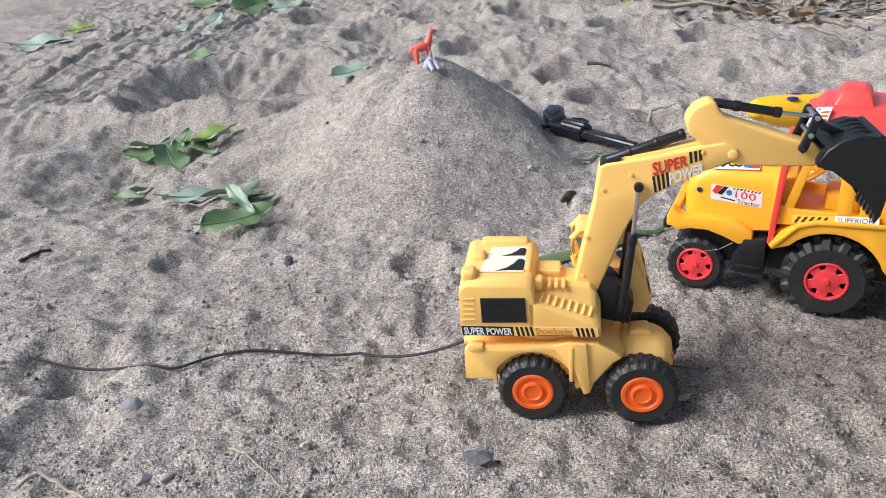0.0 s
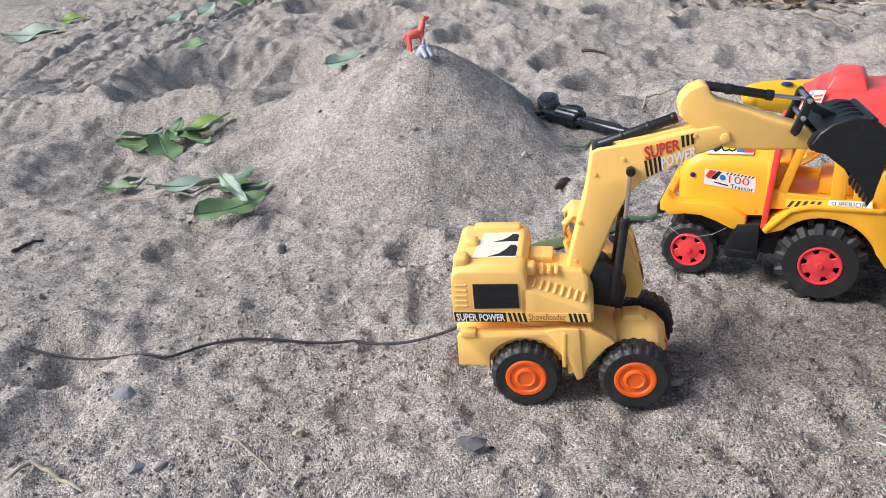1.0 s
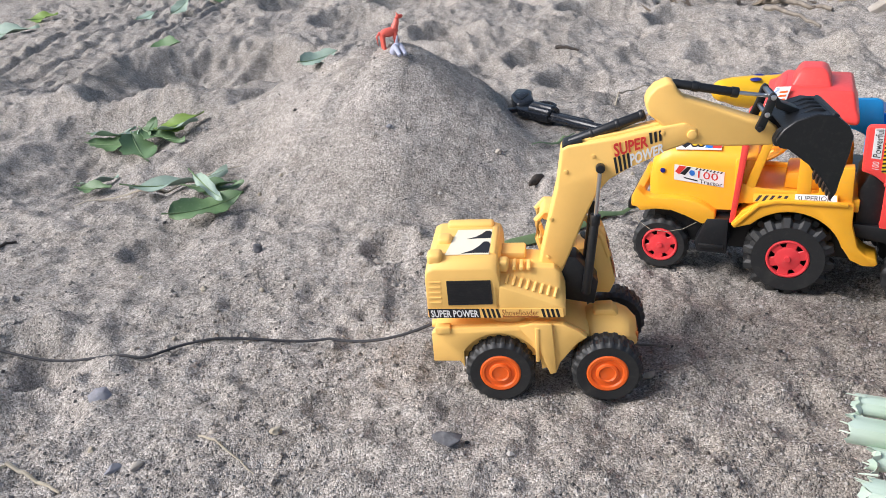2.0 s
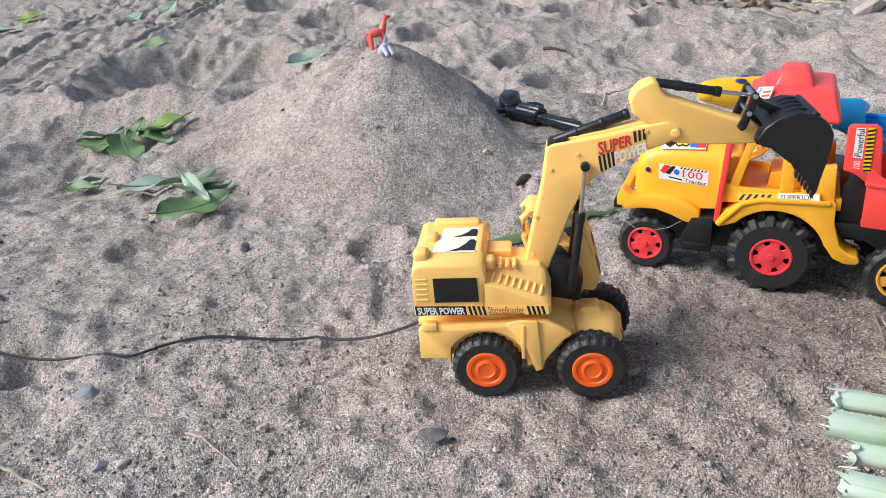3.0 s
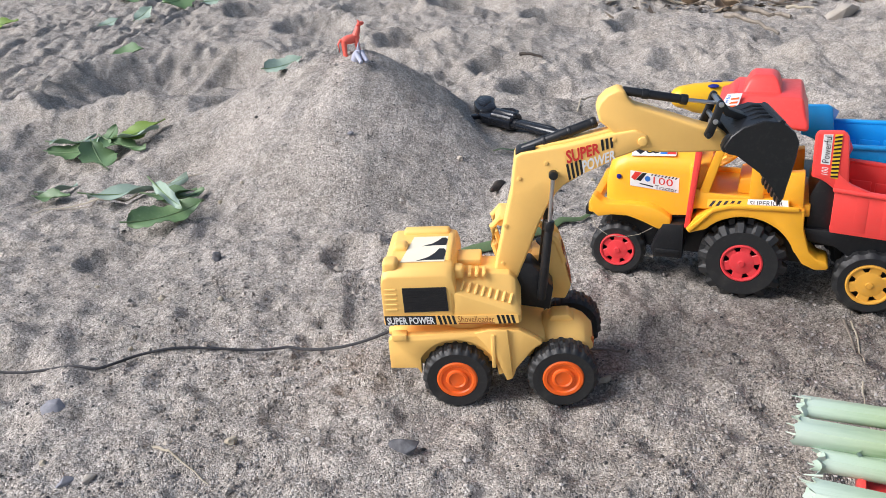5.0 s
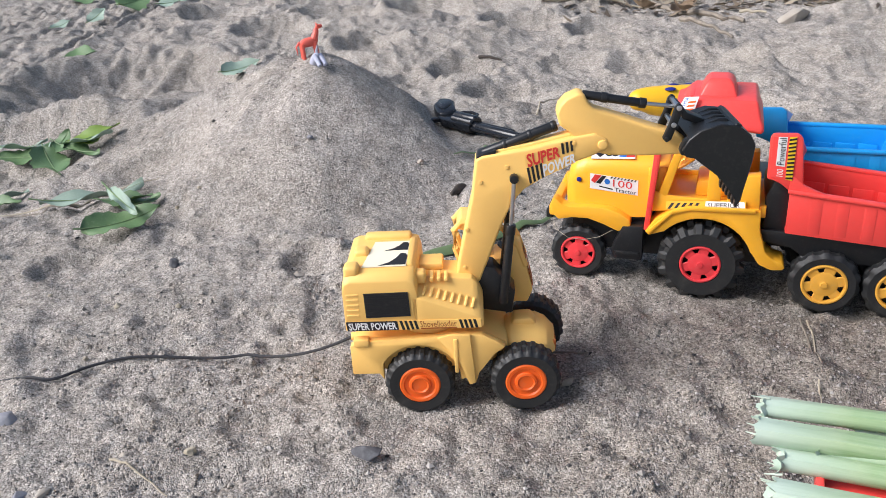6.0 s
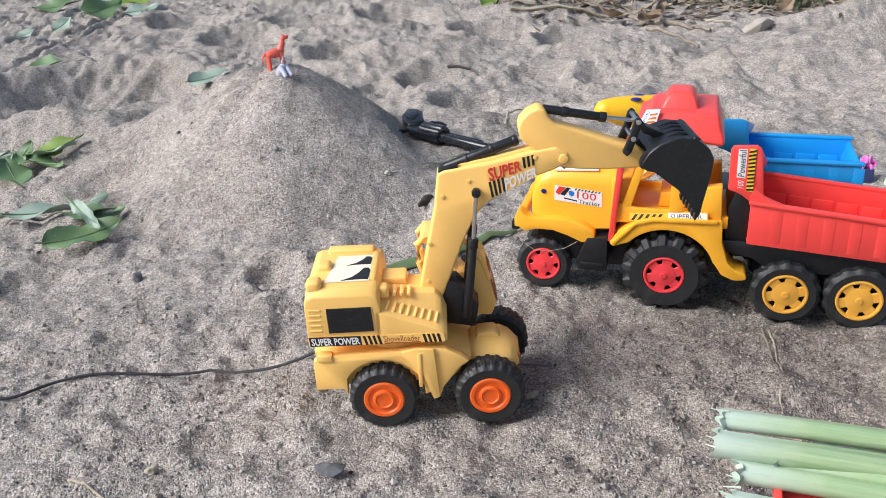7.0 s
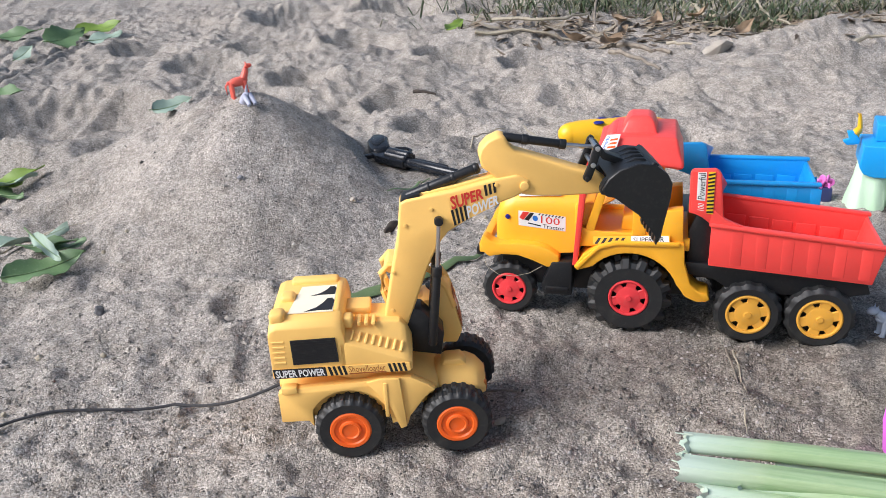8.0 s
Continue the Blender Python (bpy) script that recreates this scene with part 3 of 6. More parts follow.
def spoke_rim(r, depth, n=6):
    """A wheel disc with n windows, a raised lip and a hub."""
    bms = [lathe([(r, 0.0), (r * 0.99, -0.9), (r * 0.93, -1.2), (r * 0.86, -0.9), (r * 0.84, 0.6), (r * 0.84, 1.2), (r, 1.2), (r, 0.0)], 36, caps=False)]
    bms.append(lathe([(r * 0.60, 1.2), (r * 0.60, -0.2), (r * 0.54, -0.5), (r * 0.34, -0.4), (r * 0.16, -1.0), (r * 0.14, -1.6), (0.05, -1.7)], 24))
    for k in range(n):
        a = 2 * math.pi * (k + 0.5) / n
        b = box(r * 0.4, r * 0.88, -0.25, 1.0, -r * 0.21, r * 0.21, 0.3, 1)
        for v in b.verts:
            v.co.z *= 1.0 + 0.25 * (v.co.x / r)
        bms.append(moved(b, Matrix.Rotation(a, 4, "Y")))
    return join(*bms)


def add_wheel(parent, x, y, z, r, w, lugs, lug, rim_mat, kind, rim_r, flip=False, spin=0.0):
    wh = part("wheel", lathe([(rim_r * 0.95, 0.28 * w), (rim_r * 0.95, 0.42 * w), (1.5, 0.42 * w), (1.5, 0.29 * w)], 24), BLACK, parent)
    wh.matrix_local = Matrix.Translation((x * MM, y * MM, z * MM)) @ Matrix.Rotation(math.pi if flip else 0, 4, "Z") @ Matrix.Rotation(spin, 4, "Y")
    part("tyre", tyre_mesh(r, w, lugs, lug, rim_r), TYRE, wh, "black treaded rubber tyre")
    if kind == "spoke":
        rim = spoke_rim(rim_r, w)
    else:
        rim = lathe([(rim_r + 0.2, 1.2), (rim_r + 0.1, -0.5), (rim_r * 0.94, -1.0), (rim_r * 0.80, -0.9), (rim_r * 0.74, -0.2), (rim_r * 0.56, -0.1), (rim_r * 0.52, -1.0), (rim_r * 0.42, -1.3), (rim_r * 0.36, -0.7), (rim_r * 0.2, -0.6), (0.05, -0.55)], 36)
    moved(rim, Matrix.Translation((0, 0.07 * w, 0)))
    part("rim", rim, rim_mat, wh)
    return wh


def arc(cx, cz, r, a0, a1, n):
    return [(cx + r * math.cos(radians(a0 + (a1 - a0) * i / n)), cz + r * math.sin(radians(a0 + (a1 - a0) * i / n))) for i in range(n + 1)]


# ---- the toy excavator: x forward, y away from the camera side, z up ----
EXC_AT = pose(0.0490, 0.4133, 0.0, 0, 0, -8.58)
WB, WR = 54.9, 18.2


def build_excavator():
    t = thing("toy_excavator", EXC_AT, "pale yellow plastic toy excavator with raised black bucket on sand", "toy excavator")
    # undercarriage
    side = [(-35, 23), (-35, 40), (-31, 42.5), (8, 44)] + [(18, 45.5), (33, 45), (40, 41)]
    side += arc(WB, WR, 21.5, 118, 150, 4) + [(31, 22), (29.5, 17)] + [(25.8, 15.5), (24, 19), (21.5, 18)]
    side += arc(0, WR, 21.5, 5, 150, 14) + [(-18.8, 19), (-21, 23)]
    part("chassis_side", prism(side, 4.5, 9, 0.5), EXC_YELLOW, t)
    part("chassis_side", prism(side, 53, 57, 0.5), EXC_YELLOW, t)
    part("chassis", prism([(-34, 24), (-34, 41), (12, 43), (18, 45), (25, 44), (27, 24), (-10, 22)], 9, 53, 0.9), EXC_YELLOW, t)
    part("chassis_beam", box(24, 50, 16, 46, 22, 31, 0.8), EXC_YELLOW, t)
    part("front_deck", prism([(20, 30), (24, 44), (34, 43), (46, 36), (47, 28)], 12, 48, 1.2), EXC_YELLOW, t)
    block = loft([[(x, 16 + c, 24), (x, 16 + c, z), (x, 20 + c, z + 3.5), (x, 26 + c, z + 6), (x, 37 - c, z + 6), (x, 43 - c, z + 3), (x, 44 - c, 24)] for x, c, z in ((44, 0, 30), (48, -1, 32.5), (62, -1, 32.5), (67, 0, 30.5), (71.5, 4, 27))], 0.8)
    part("front_block", block, EXC_YELLOW, t)
    part("front_step", prism([(48, 37), (50, 41.5), (59, 42), (63, 37)], 25, 36, 1.2), EXC_YELLOW, t)
    for i in range(6):
        y = 20.6 + i * 3.4
        part("grille_bar", box(70.6, 72.0, y, y + 1.4, 25, 30.5, 0.2, 1), BROWN_INK, t)
    part("hitch_plate", prism([(40, 40), (52, 46), (53, 44.6), (42, 38)], 40, 46, 0.5), CREAM, t)
    part("rib", prism([(10, 44.6), (18, 46.4), (27, 46), (29.2, 17.2), (25.8, 15.8), (21, 30)], 2.6, 4.6, 0.5), EXC_YELLOW, t)
    part("rib", box(18.5, 20.5, 2.0, 4.6, 24, 44, 0.4), EXC_YELLOW, t)
    part("rear_lug", box(-33, -25, 3.4, 9, 40, 44, 0.7), EXC_YELLOW, t)
    part("tow_stub", rod((-35, 30, 31), (-38.5, 30, 31), 2.4, r=0.4), EXC_YELLOW, t)
    for x in (0, WB):
        part("axle", rod((x, 6, WR), (x + 6, 60, WR), 2.2), BLACK, t)
        add_wheel(t, x, 0, WR, WR, 14, 22, 0.75, ORANGE, "dish", 10.6, spin=0.3)
        add_wheel(t, x + 6, 66, WR, WR, 14, 22, 0.75, ORANGE, "dish", 10.6, flip=True)
    part("turntable", rod((6, 29, 43), (6, 29, 50), 19, 17, 32, 0.8), EXC_YELLOW, t)
    # superstructure
    def section(x, zs, yt, zt, dz=0.0):
        return [(x, 4, 49.6), (x, 4, zs), (x, (4 + yt) / 2 - 0.6, (zs + zt) / 2 + 0.9), (x, yt, zt), (x, 53 - yt / 4, zt + 0.8), (x, 55, zs - dz), (x, 55, 49.6)]
    part("engine_housing", loft([section(-36.0, 71, 9, 75), section(-35.0, 75.5, 10, 79.5), (section(-31.5, 77.2, 10.5, 81.3)), section(-3, 77.4, 10.5, 81.6), section(0.4, 75.0, 11, 80.6), section(1.6, 69, 12, 76)], 0.7), EXC_YELLOW, t)
    def nose(x, zs, zm, zt, w=4.0):
        return [(x, w, 49.8), (x, w, zs), (x, w + 6.5, zm), (x, 16.5, zt), (x, 37, zt), (x, 38, 49.8)]
    part("front_housing", loft([nose(-1.5, 68.6, 71.2, 73.6), nose(6, 65.7, 69.6, 73.0), nose(28.6, 57.0, 62.6, 71.4), nose(31.6, 55.8, 61.0, 68.5), nose(34.2, 54.4, 58.0, 61.0, 5.0)], 0.6), EXC_YELLOW, t)
    for i in range(8):
        x = 5 + i * 3.45
        k = (x - 6) / 25.6
        z0, z1 = 65.2 - 9.4 * k, 70.4 - 7.2 * k
        part("louvre", moved(box(-0.8, 0.8, -0.8, 0.8, -2.9, 2.9, 0.6), Matrix.Translation((x, 8.6, (z0 + z1) / 2 + 1.2)) @ Matrix.Rotation(radians(-56 + 8 * k), 4, "X") @ Matrix.Rotation(radians(14), 4, "Y")), EXC_YELLOW, t)
    for y, x in ((6.5, -34.6), (25, -31.5)):
        part("rear_knob", moved(box(-3.8, 3.8, -4.2, 4.2, -3, 3.6, 2.0, 3), Matrix.Translation((x + 3.6, y + 4, 81))), EXC_YELLOW, t)
    part("roof_ridge", box(-28, -3, 44, 51, 79, 84.4, 1.8, 3), EXC_YELLOW, t)
    part("roof_ridge", prism([(-4.4, 80), (-3.4, 82.6), (-0.6, 82.2), (0.8, 79)], 13, 46, 0.8), EXC_YELLOW, t)
    part("roof_notch", box(0.2, 5.8, 10, 17, 72, 78.5, 1.6, 3), EXC_YELLOW, t)
    part("rear_deck", box(1, 14, 24, 37, 72.5, 76.5, 1.2), EXC_YELLOW, t)
    for i in range(4):
        part("step_rib", box(4 + 3.6 * i, 6 + 3.6 * i, 11.5 if i else 18, 21, 72.4, 75.2 - i * 0.3, 0.6), EXC_YELLOW, t)
    for i in range(5):
        part("vent_line", box(-34.4, -28.2, 3.6, 4.4, 58 + i * 2.9, 59.2 + i * 2.9, 0.3, 1), EXC_YELLOW, t)
    roof = [(-26, 11.5, 81.6), (-3.6, 11.5, 81.8), (-3.6, 41, 81.8), (-22, 41, 81.6)]
    st = part("sticker", sheet(roof), CREAM, t, "cream roof sticker with two black swooshes")
    for base, k in ((0.02, 1.0), (0.60, 0.72)):
        out = [(0.36, base), (0.66, base + 0.03 * k), (0.98, base + 0.02), (1.0, base + 0.36 * k), (0.94, base + 0.46 * k), (0.82, base + 0.46 * k), (0.74, base + 0.30 * k), (0.60, base + 0.13 * k)]
        part("swoosh", patch(roof, out), INK, st)
    # side window and the printed band
    win = [(-24.9, 3.95, 57.3), (-2.3, 3.95, 57.8), (-3.0, 3.95, 71.3), (-25.2, 3.95, 71.0)]
    w = part("side_vent", sheet(win, 0.1, 0.5), INK, t, "black ribbed vent panel")
    for i in range(9):
        v = 0.07 + i * 0.1
        part("slat", patch(win, [(0.05, v), (0.95, v), (0.95, v + 0.05), (0.05, v + 0.05)], 0.7), BLACK, w)
    band = [(-35.0, 3.95, 49.8), (33, 3.95, 50.0), (32.6, 3.95, 54.8), (-35.6, 3.95, 55.2)]
    b = part("side_band", sheet(band, 0.12, 0.3), EXC_YELLOW, t, "printed side band with name and stripes")
    part("name_plate", patch(band, [(0.0, 0.0), (0.385, 0.0), (0.385, 1.0), (0.0, 1.0)], 0.45), INK, b)
    part("lettering", words("SUPER POWER", band, 0.015, 0.10, 0.375, 0.90, 0.72, bold=0.03), WHITE, b, "white lettering")
    for u in (0.40, 0.435, 0.47, 0.505, 0.84, 0.875, 0.91, 0.945):
        part("stripe", patch(band, [(u + 0.012, 0.0), (u + 0.032, 0.0), (u + 0.02, 1.0), (u, 1.0)], 0.45), INK, b)
    part("lettering", words("Shovelloader", band, 0.55, 0.22, 0.82, 0.95, 0.5), BROWN_INK, b, "brown lettering")
    part("underline", patch(band, [(0.55, 0.02), (0.82, 0.02), (0.82, 0.16), (0.55, 0.16)], 0.45), BROWN_INK, b)
    # operator's cab on the far side
    part("cab_base", prism([(24, 47), (58, 44.5), (61, 52), (55.5, 76), (51, 79), (46, 72), (28, 69)], 38, 57, 1.0), EXC_YELLOW, t)
    for y in (39.5, 55.5):
        hoop = [(24, y, 66), (20.5, y, 78), (20, y, 88), (24, y, 92.5), (36, y, 92), (46, y, 88), (53, y, 78), (57, y, 66)]
        part("cab_hoop", tube(hoop, 1.9, 8), EXC_YELLOW, t)
    part("cab_roof", prism([(21, 90), (24, 94), (37, 93.6), (44, 90.5), (44, 88), (24, 88)], 38.5, 56.5, 0.8), EXC_YELLOW, t)
    part("cab_seat", prism([(28, 66), (27, 84), (31, 84), (33, 72), (42, 71), (42, 66)], 42, 53, 1.0), EXC_YELLOW, t)
    part("steering_wheel", moved(lathe([(4.6, 0.5), (4.9, 0), (4.6, -0.5), (3.6, -0.5), (3.4, 0), (3.6, 0.5)], 20, "Z"), Matrix.Translation((47, 47, 74)) @ Matrix.Rotation(radians(25), 4, "Y")), BLACK, t)
    pl = [(60.9, 39, 53.5), (60.9, 56, 53.5), (56.6, 56, 72), (56.6, 39, 72)]
    c = part("cab_sticker", sheet(pl), BROWN_INK, t, "small dark cab sticker")
    part("cab_mark", patch(pl, [(0.08, 0.5), (0.5, 0.5), (0.5, 0.8), (0.08, 0.8)]), CREAM, c)
    # boom
    boom = [(20.0, 66), (26.2, 94.7), (30.4, 113), (32.9, 132.4), (36.2, 134), (59, 137.3), (80, 142.1), (90, 143.6), (96, 140.5), (96.4, 135.5), (88, 131.8), (74, 127.2), (62, 119.8), (56, 116.3), (52.8, 112.5), (49.4, 107.6), (44.6, 97), (32.9, 66)]
    part("boom", prism(boom, 21.5, 35, 1.3, 3), EXC_YELLOW, t)
    part("boom_rail", prism([(38, 133.5), (40, 135.6), (60, 139.0), (82, 143.8), (84, 141.5), (60, 136.4)], 25, 32, 0.9, 3), EXC_YELLOW, t)
    part("boom_pivot", rod((93.5, 20.6, 137.8), (93.5, 36.0, 137.8), 2.3, r=0.5), EXC_YELLOW, t)
    for x, z in ((27.5, 96), (35, 121), (48, 128.5), (80, 139.2), (25.5, 75)):
        part("screw", rod((x, 21.6, z), (x, 21.0, z), 1.1, r=0.2), EXC_YELLOW, t)
    part("boom_foot", prism([(33, 50), (49, 47), (51, 60), (40, 74), (31, 76)], 22, 35, 0.8), BLACK, t, "black boom foot bracket")
    stick = [(77.6, 144.4), (73.3, 147.6), (72, 153.2), (73.2, 157), (76.5, 160.6), (82, 163), (84.8, 162), (86.4, 158.4), (89.4, 154.9), (102, 150.5), (118.2, 144.6), (128, 141.6), (134.6, 136.6), (133.5, 132.5), (130.4, 131), (113.4, 130.9), (102.6, 131.4), (93.9, 132.6), (86, 135.5), (81, 140)]
    part("dipper_arm", prism(stick, 22.5, 34, 1.3, 3), EXC_YELLOW, t)
    lab = [(58.5, 21.45, 119.3), (80.0, 21.45, 129.0), (80.0, 21.45, 139.6), (56.2, 21.45, 134.2)]
    s = part("boom_sticker", sheet(lab, 0.02, 0.1), EXC_YELLOW, t, "printed boom name with black stripes")
    for u in (0.02, 0.11, 0.20, 0.29):
        part("stripe", patch(lab, [(u, 0.0), (u + 0.05, 0.0), (u + 0.04, 0.55), (u - 0.01, 0.55)], 0.3), INK, s)
    for u in (0.76, 0.85, 0.94):
        part("stripe", patch(lab, [(u, 0.62), (u + 0.05, 0.62), (u + 0.03, 1.1), (u - 0.02, 1.1)], 0.3), INK, s)
    part("lettering", words("SUPER", lab, 0.04, 0.55, 0.72, 1.02, 0.5, bold=0.03), RED_INK, s, "red lettering")
    part("lettering", words("POWER", lab, 0.34, 0.03, 1.04, 0.5, 0.5, bold=0.03), WHITE, s, "white lettering")
    # rams
    for y in (19.6, 37.4):
        part("lift_ram_barrel", rod((44.6, y, 55), (49.2, y, 98), 2.4, 2.2, r=0.5), BLACK, t)
        part("ram_collar", rod((48.7, y, 93.5), (49.3, y, 99), 2.6, r=0.4), BLACK, t)
        part("lift_ram_rod", rod((49.2, y, 98), (51.2, y, 122), 1.05), CHROME, t)
    part("ram_pin", rod((51.3, 17.8, 123), (51.3, 21.6, 123), 2.3, segs=10, r=0.6), BLACK, t)
    part("ram_cradle", prism([(33, 131.5), (34, 134.5), (43, 137), (43, 133.5)], 23, 33, 0.6), BLACK, t)
    part("boom_ram_barrel", rod((36.5, 28, 133.6), (72.5, 28, 146.6), 2.5, r=0.6), BLACK, t)
    for k in (0.28, 0.62, 0.93):
        part("ram_collar", rod((36.5 + 36 * k, 28, 133.6 + 13 * k), (36.5 + 36 * (k + 0.05), 28, 133.6 + 13 * (k + 0.05)), 2.8, r=0.3), BLACK, t)
    part("boom_ram_rod", rod((72.5, 28, 146.6), (78.5, 28, 148.6), 1.1), CHROME, t)
    part("dipper_ram_barrel", rod((84, 28, 161), (114.2, 28, 155.2), 2.1, r=0.5), BLACK, t)
    for x in (93, 111):
        part("ram_collar", rod((x, 28, 161 - (x - 84) * 0.192), (x + 3.2, 28, 161 - (x - 80.8) * 0.192), 2.5, r=0.3), BLACK, t)
    part("dipper_ram_rod", rod((114.2, 28, 155.2), (128.2, 28, 153.2), 0.95), CHROME, t)
    for y0 in (18.6, 34.6):
        part("bucket_link", prism([(121.0, 140.4), (124.4, 149), (126, 155.4), (127.6, 157.2), (129.6, 156), (129.2, 152), (127.4, 146.2), (125.2, 139.8), (123.2, 138.2)], y0, y0 + 2.6, 0.7), BLACK, t)
    for x, z in ((127.8, 155), (123.2, 140.4), (125.8, 147)):
        part("link_pin", rod((x, 17.9, z), (x, 38.0, z), 1.25, r=0.3), CHROME if z > 145 else BLACK, t)
    part("push_link", prism([(127, 156), (129, 156.4), (133, 151), (141.5, 147.4), (139.5, 144.4), (131, 148)], 24, 32, 0.6), BLACK, t)
    # bucket: two cheeks and a bent shell
    cheek = [(129.2, 136.5), (132, 141.6), (137, 145.6), (146, 148.4), (154, 147.4), (160.2, 142.4), (162.6, 137.6), (162, 130), (160, 119.7), (158, 110), (156.6, 109), (152.4, 115.8), (147, 122.6), (135.2, 132.1), (131.2, 133)]
    for y in (12.5, 42.3):
        part("bucket_cheek", prism(cheek, y, y + 1.7, 0.4, 1), BLACK, t)
    shell = cheek[1:10]
    inner = [(x + (145 - x) * k, z + (131 - z) * k) for (x, z), k in zip(shell, (0.14,) * 9)]
    part("bucket_shell", prism(shell + inner[::-1], 13.6, 42.9, 0.4, 1), BLACK, t)
    for y in (19, 24.5, 30.5, 36):
        part("bucket_rib", prism([(134, 143.6), (146, 149.3), (150, 149.2), (152, 147.4), (146, 147.4)], y, y + 1.8, 0.5, 2), BLACK, t)
    part("bucket_seam", prism([(152, 147.4), (153.5, 148.6), (156, 147.2), (155, 145.8)], 13, 43.5, 0.4, 1), BLACK, t)
    for i in range(6):
        y = 13.2 + i * 5.2
        part("bucket_tooth", prism([(157.6, 116), (159.6, 117), (158.6, 110), (156.2, 105.8), (155.6, 108.5)], y, y + 3.0, 0.4, 1), BLACK, t)
    for y in (15.5, 36):
        part("bucket_ear", prism([(128.6, 135.6), (130.5, 140), (135, 142.8), (137, 138), (132, 132.4), (129.4, 133)], y, y + 4, 0.7), BLACK, t)
    part("bucket_hinge", rod((131.4, 14.6, 136), (131.4, 41, 136), 1.5, r=0.3), CHROME, t)


build_excavator()


# ---- toy tractor with tipping trailer: x forward, y towards the camera side, z up ----
TRUCK_AT = pose(0.2335, 0.4965, 0.0, 0, 0, 155.2)
TW = -62.0


def mirror_y(bm):
    for v in bm.verts:
        v.co.y = TW - v.co.y
    bmesh.ops.reverse_faces(bm, faces=bm.faces)
    return bm


def tipping_bed(parent, mat, xr=-143.0, ribs=6, drop=1.0, peak=0.0):
    """Open ribbed bed, tilted a little to the rear, raised at its front end."""
    rimf, rimr, botf, botr = 78.5, 78.5 - 10.5 * drop, 51.0, 51.0 - 7.0 * drop
    xf = -45.5

    def wall(y0, y1):
        return prism([(xf, botf), (xf, rimf), (xr, rimr), (xr + 5, botr)], y0, y1, 0.5)
    bed = part("bed_floor", prism([(xf, botf), (xf, botf + 2.4), (xr + 5, botr + 2.4), (xr + 5, botr)], TW + 3.4, -3.4, 0.4), mat, parent)
    part("side_wall", wall(-5.4, -3.2), mat, bed)
    part("side_wall", mirror_y(wall(-5.4, -3.2)), mat, bed)
    # upright front wall, its head sloping from the tall near corner to the far rim
    part("front_wall", prism([(xf - 0.3, botf + 1), (xf - 0.3, rimf + 1), (xf - 3, rimf + 1), (xf - 3, botf + 1)], TW + 3.6, -3.6, 0.4), mat, bed)
    for s in (0, 1):
        r = prism([(xf + 1.2, rimf - 1.6), (xf + 1.2, rimf + 0.9), (xr - 1.5, rimr + 0.9), (xr - 1.5, rimr - 1.6)], -5.8, -1.6, 0.8)
        part("rim_lip", mirror_y(r) if s else r, mat, bed)
    fil = [(xf + 1, rimf - 2), (xf + 1, rimf + 11), (xf - 4, rimf + 6.5), (xf - 8, rimf + 3.2), (xf - 13, rimf + 1.0), (xf - 20, rimf - 1.6)]
    part("corner_fillet", prism(fil, -5.7, -2.6, 0.9), mat, bed)
    for i in range(ribs):
        x = xf - 12 - i * 14.5
        k = (xf - x) / (xf - xr)
        zt, zb = rimf + (rimr - rimf) * k - 3.0, botf + (botr - botf) * k + 2
        r = prism([(x, zb), (x, zt), (x - 6.5, zt - 0.5), (x - 6.5, zb - 0.4)], -3.6, -3.06, 0.3, 3)
        part("wall_rib", r, mat, bed)
        r = prism([(x, zb), (x, zt - 9), (x - 12.2, zt - 9.8), (x - 12.2, zb - 0.6)], TW + 4.8, TW + 6.0, 0.5)
        part("wall_rib", r, mat, bed)
    r = prism([(xr + 4.4, botr + 1.0), (xr - 0.2, rimr - 2), (xr + 1.8, rimr - 2), (xr + 6.6, botr + 1)], TW + 4, -4, 0.4)
    part("tail_board", r, mat, bed)
    g = prism([(-32, 85), (-31.5, 110), (-33, 112.2), (-46, 112.8), (-49, 110), (-52.5, 79), (-45, 78), (-38, 83.5)], -6.4, -3.0, 0.9)
    for v in g.verts:
        v.co.z -= peak * max(0.0, (v.co.z - 84) / 28)
    part("head_guard", g, mat, bed)
    bm = bmesh.new()
    a = [(-33.5, -6, 84), (-33.5, -6, 111.6 - peak), (-48, -6, 111.8 - peak), (-46, -6, 78), (-47, TW + 4, 78.6), (-47, TW + 4, 86.0), (-57, TW + 4, 85.4), (-54, TW + 4, 78)]
    vs = [bm.verts.new(p) for p in a]
    for f in ((0, 1, 5, 4), (1, 2, 6, 5), (2, 3, 7, 6), (0, 4, 7, 3), (0, 3, 2, 1), (4, 5, 6, 7)):
        bm.faces.new([vs[i] for i in f])
    bmesh.ops.recalc_face_normals(bm, faces=bm.faces)
    part("head_board", soften(bm, 0.8), mat, bed)
    return bed


def trailer_frame(parent):
    part("trailer_chassis", prism([(-32, 43), (-32, 51), (-60, 50), (-136, 44.5), (-139, 36), (-120, 32), (-60, 33), (-50, 40)], TW + 8, -7, 0.8), BLACK, parent)
    for x in (-70.8, -111.8):
        part("axle", rod((x, -5, 20.6), (x, TW + 5, 20.6), 2.4), BLACK, parent)
        for far in (False, True):
            w = add_wheel(parent, x, TW if far else 0, 20.6, 20.3, 15, 14, 1.0, WHEEL_YELLOW, "spoke", 13.2, flip=not far, spin=0.25)


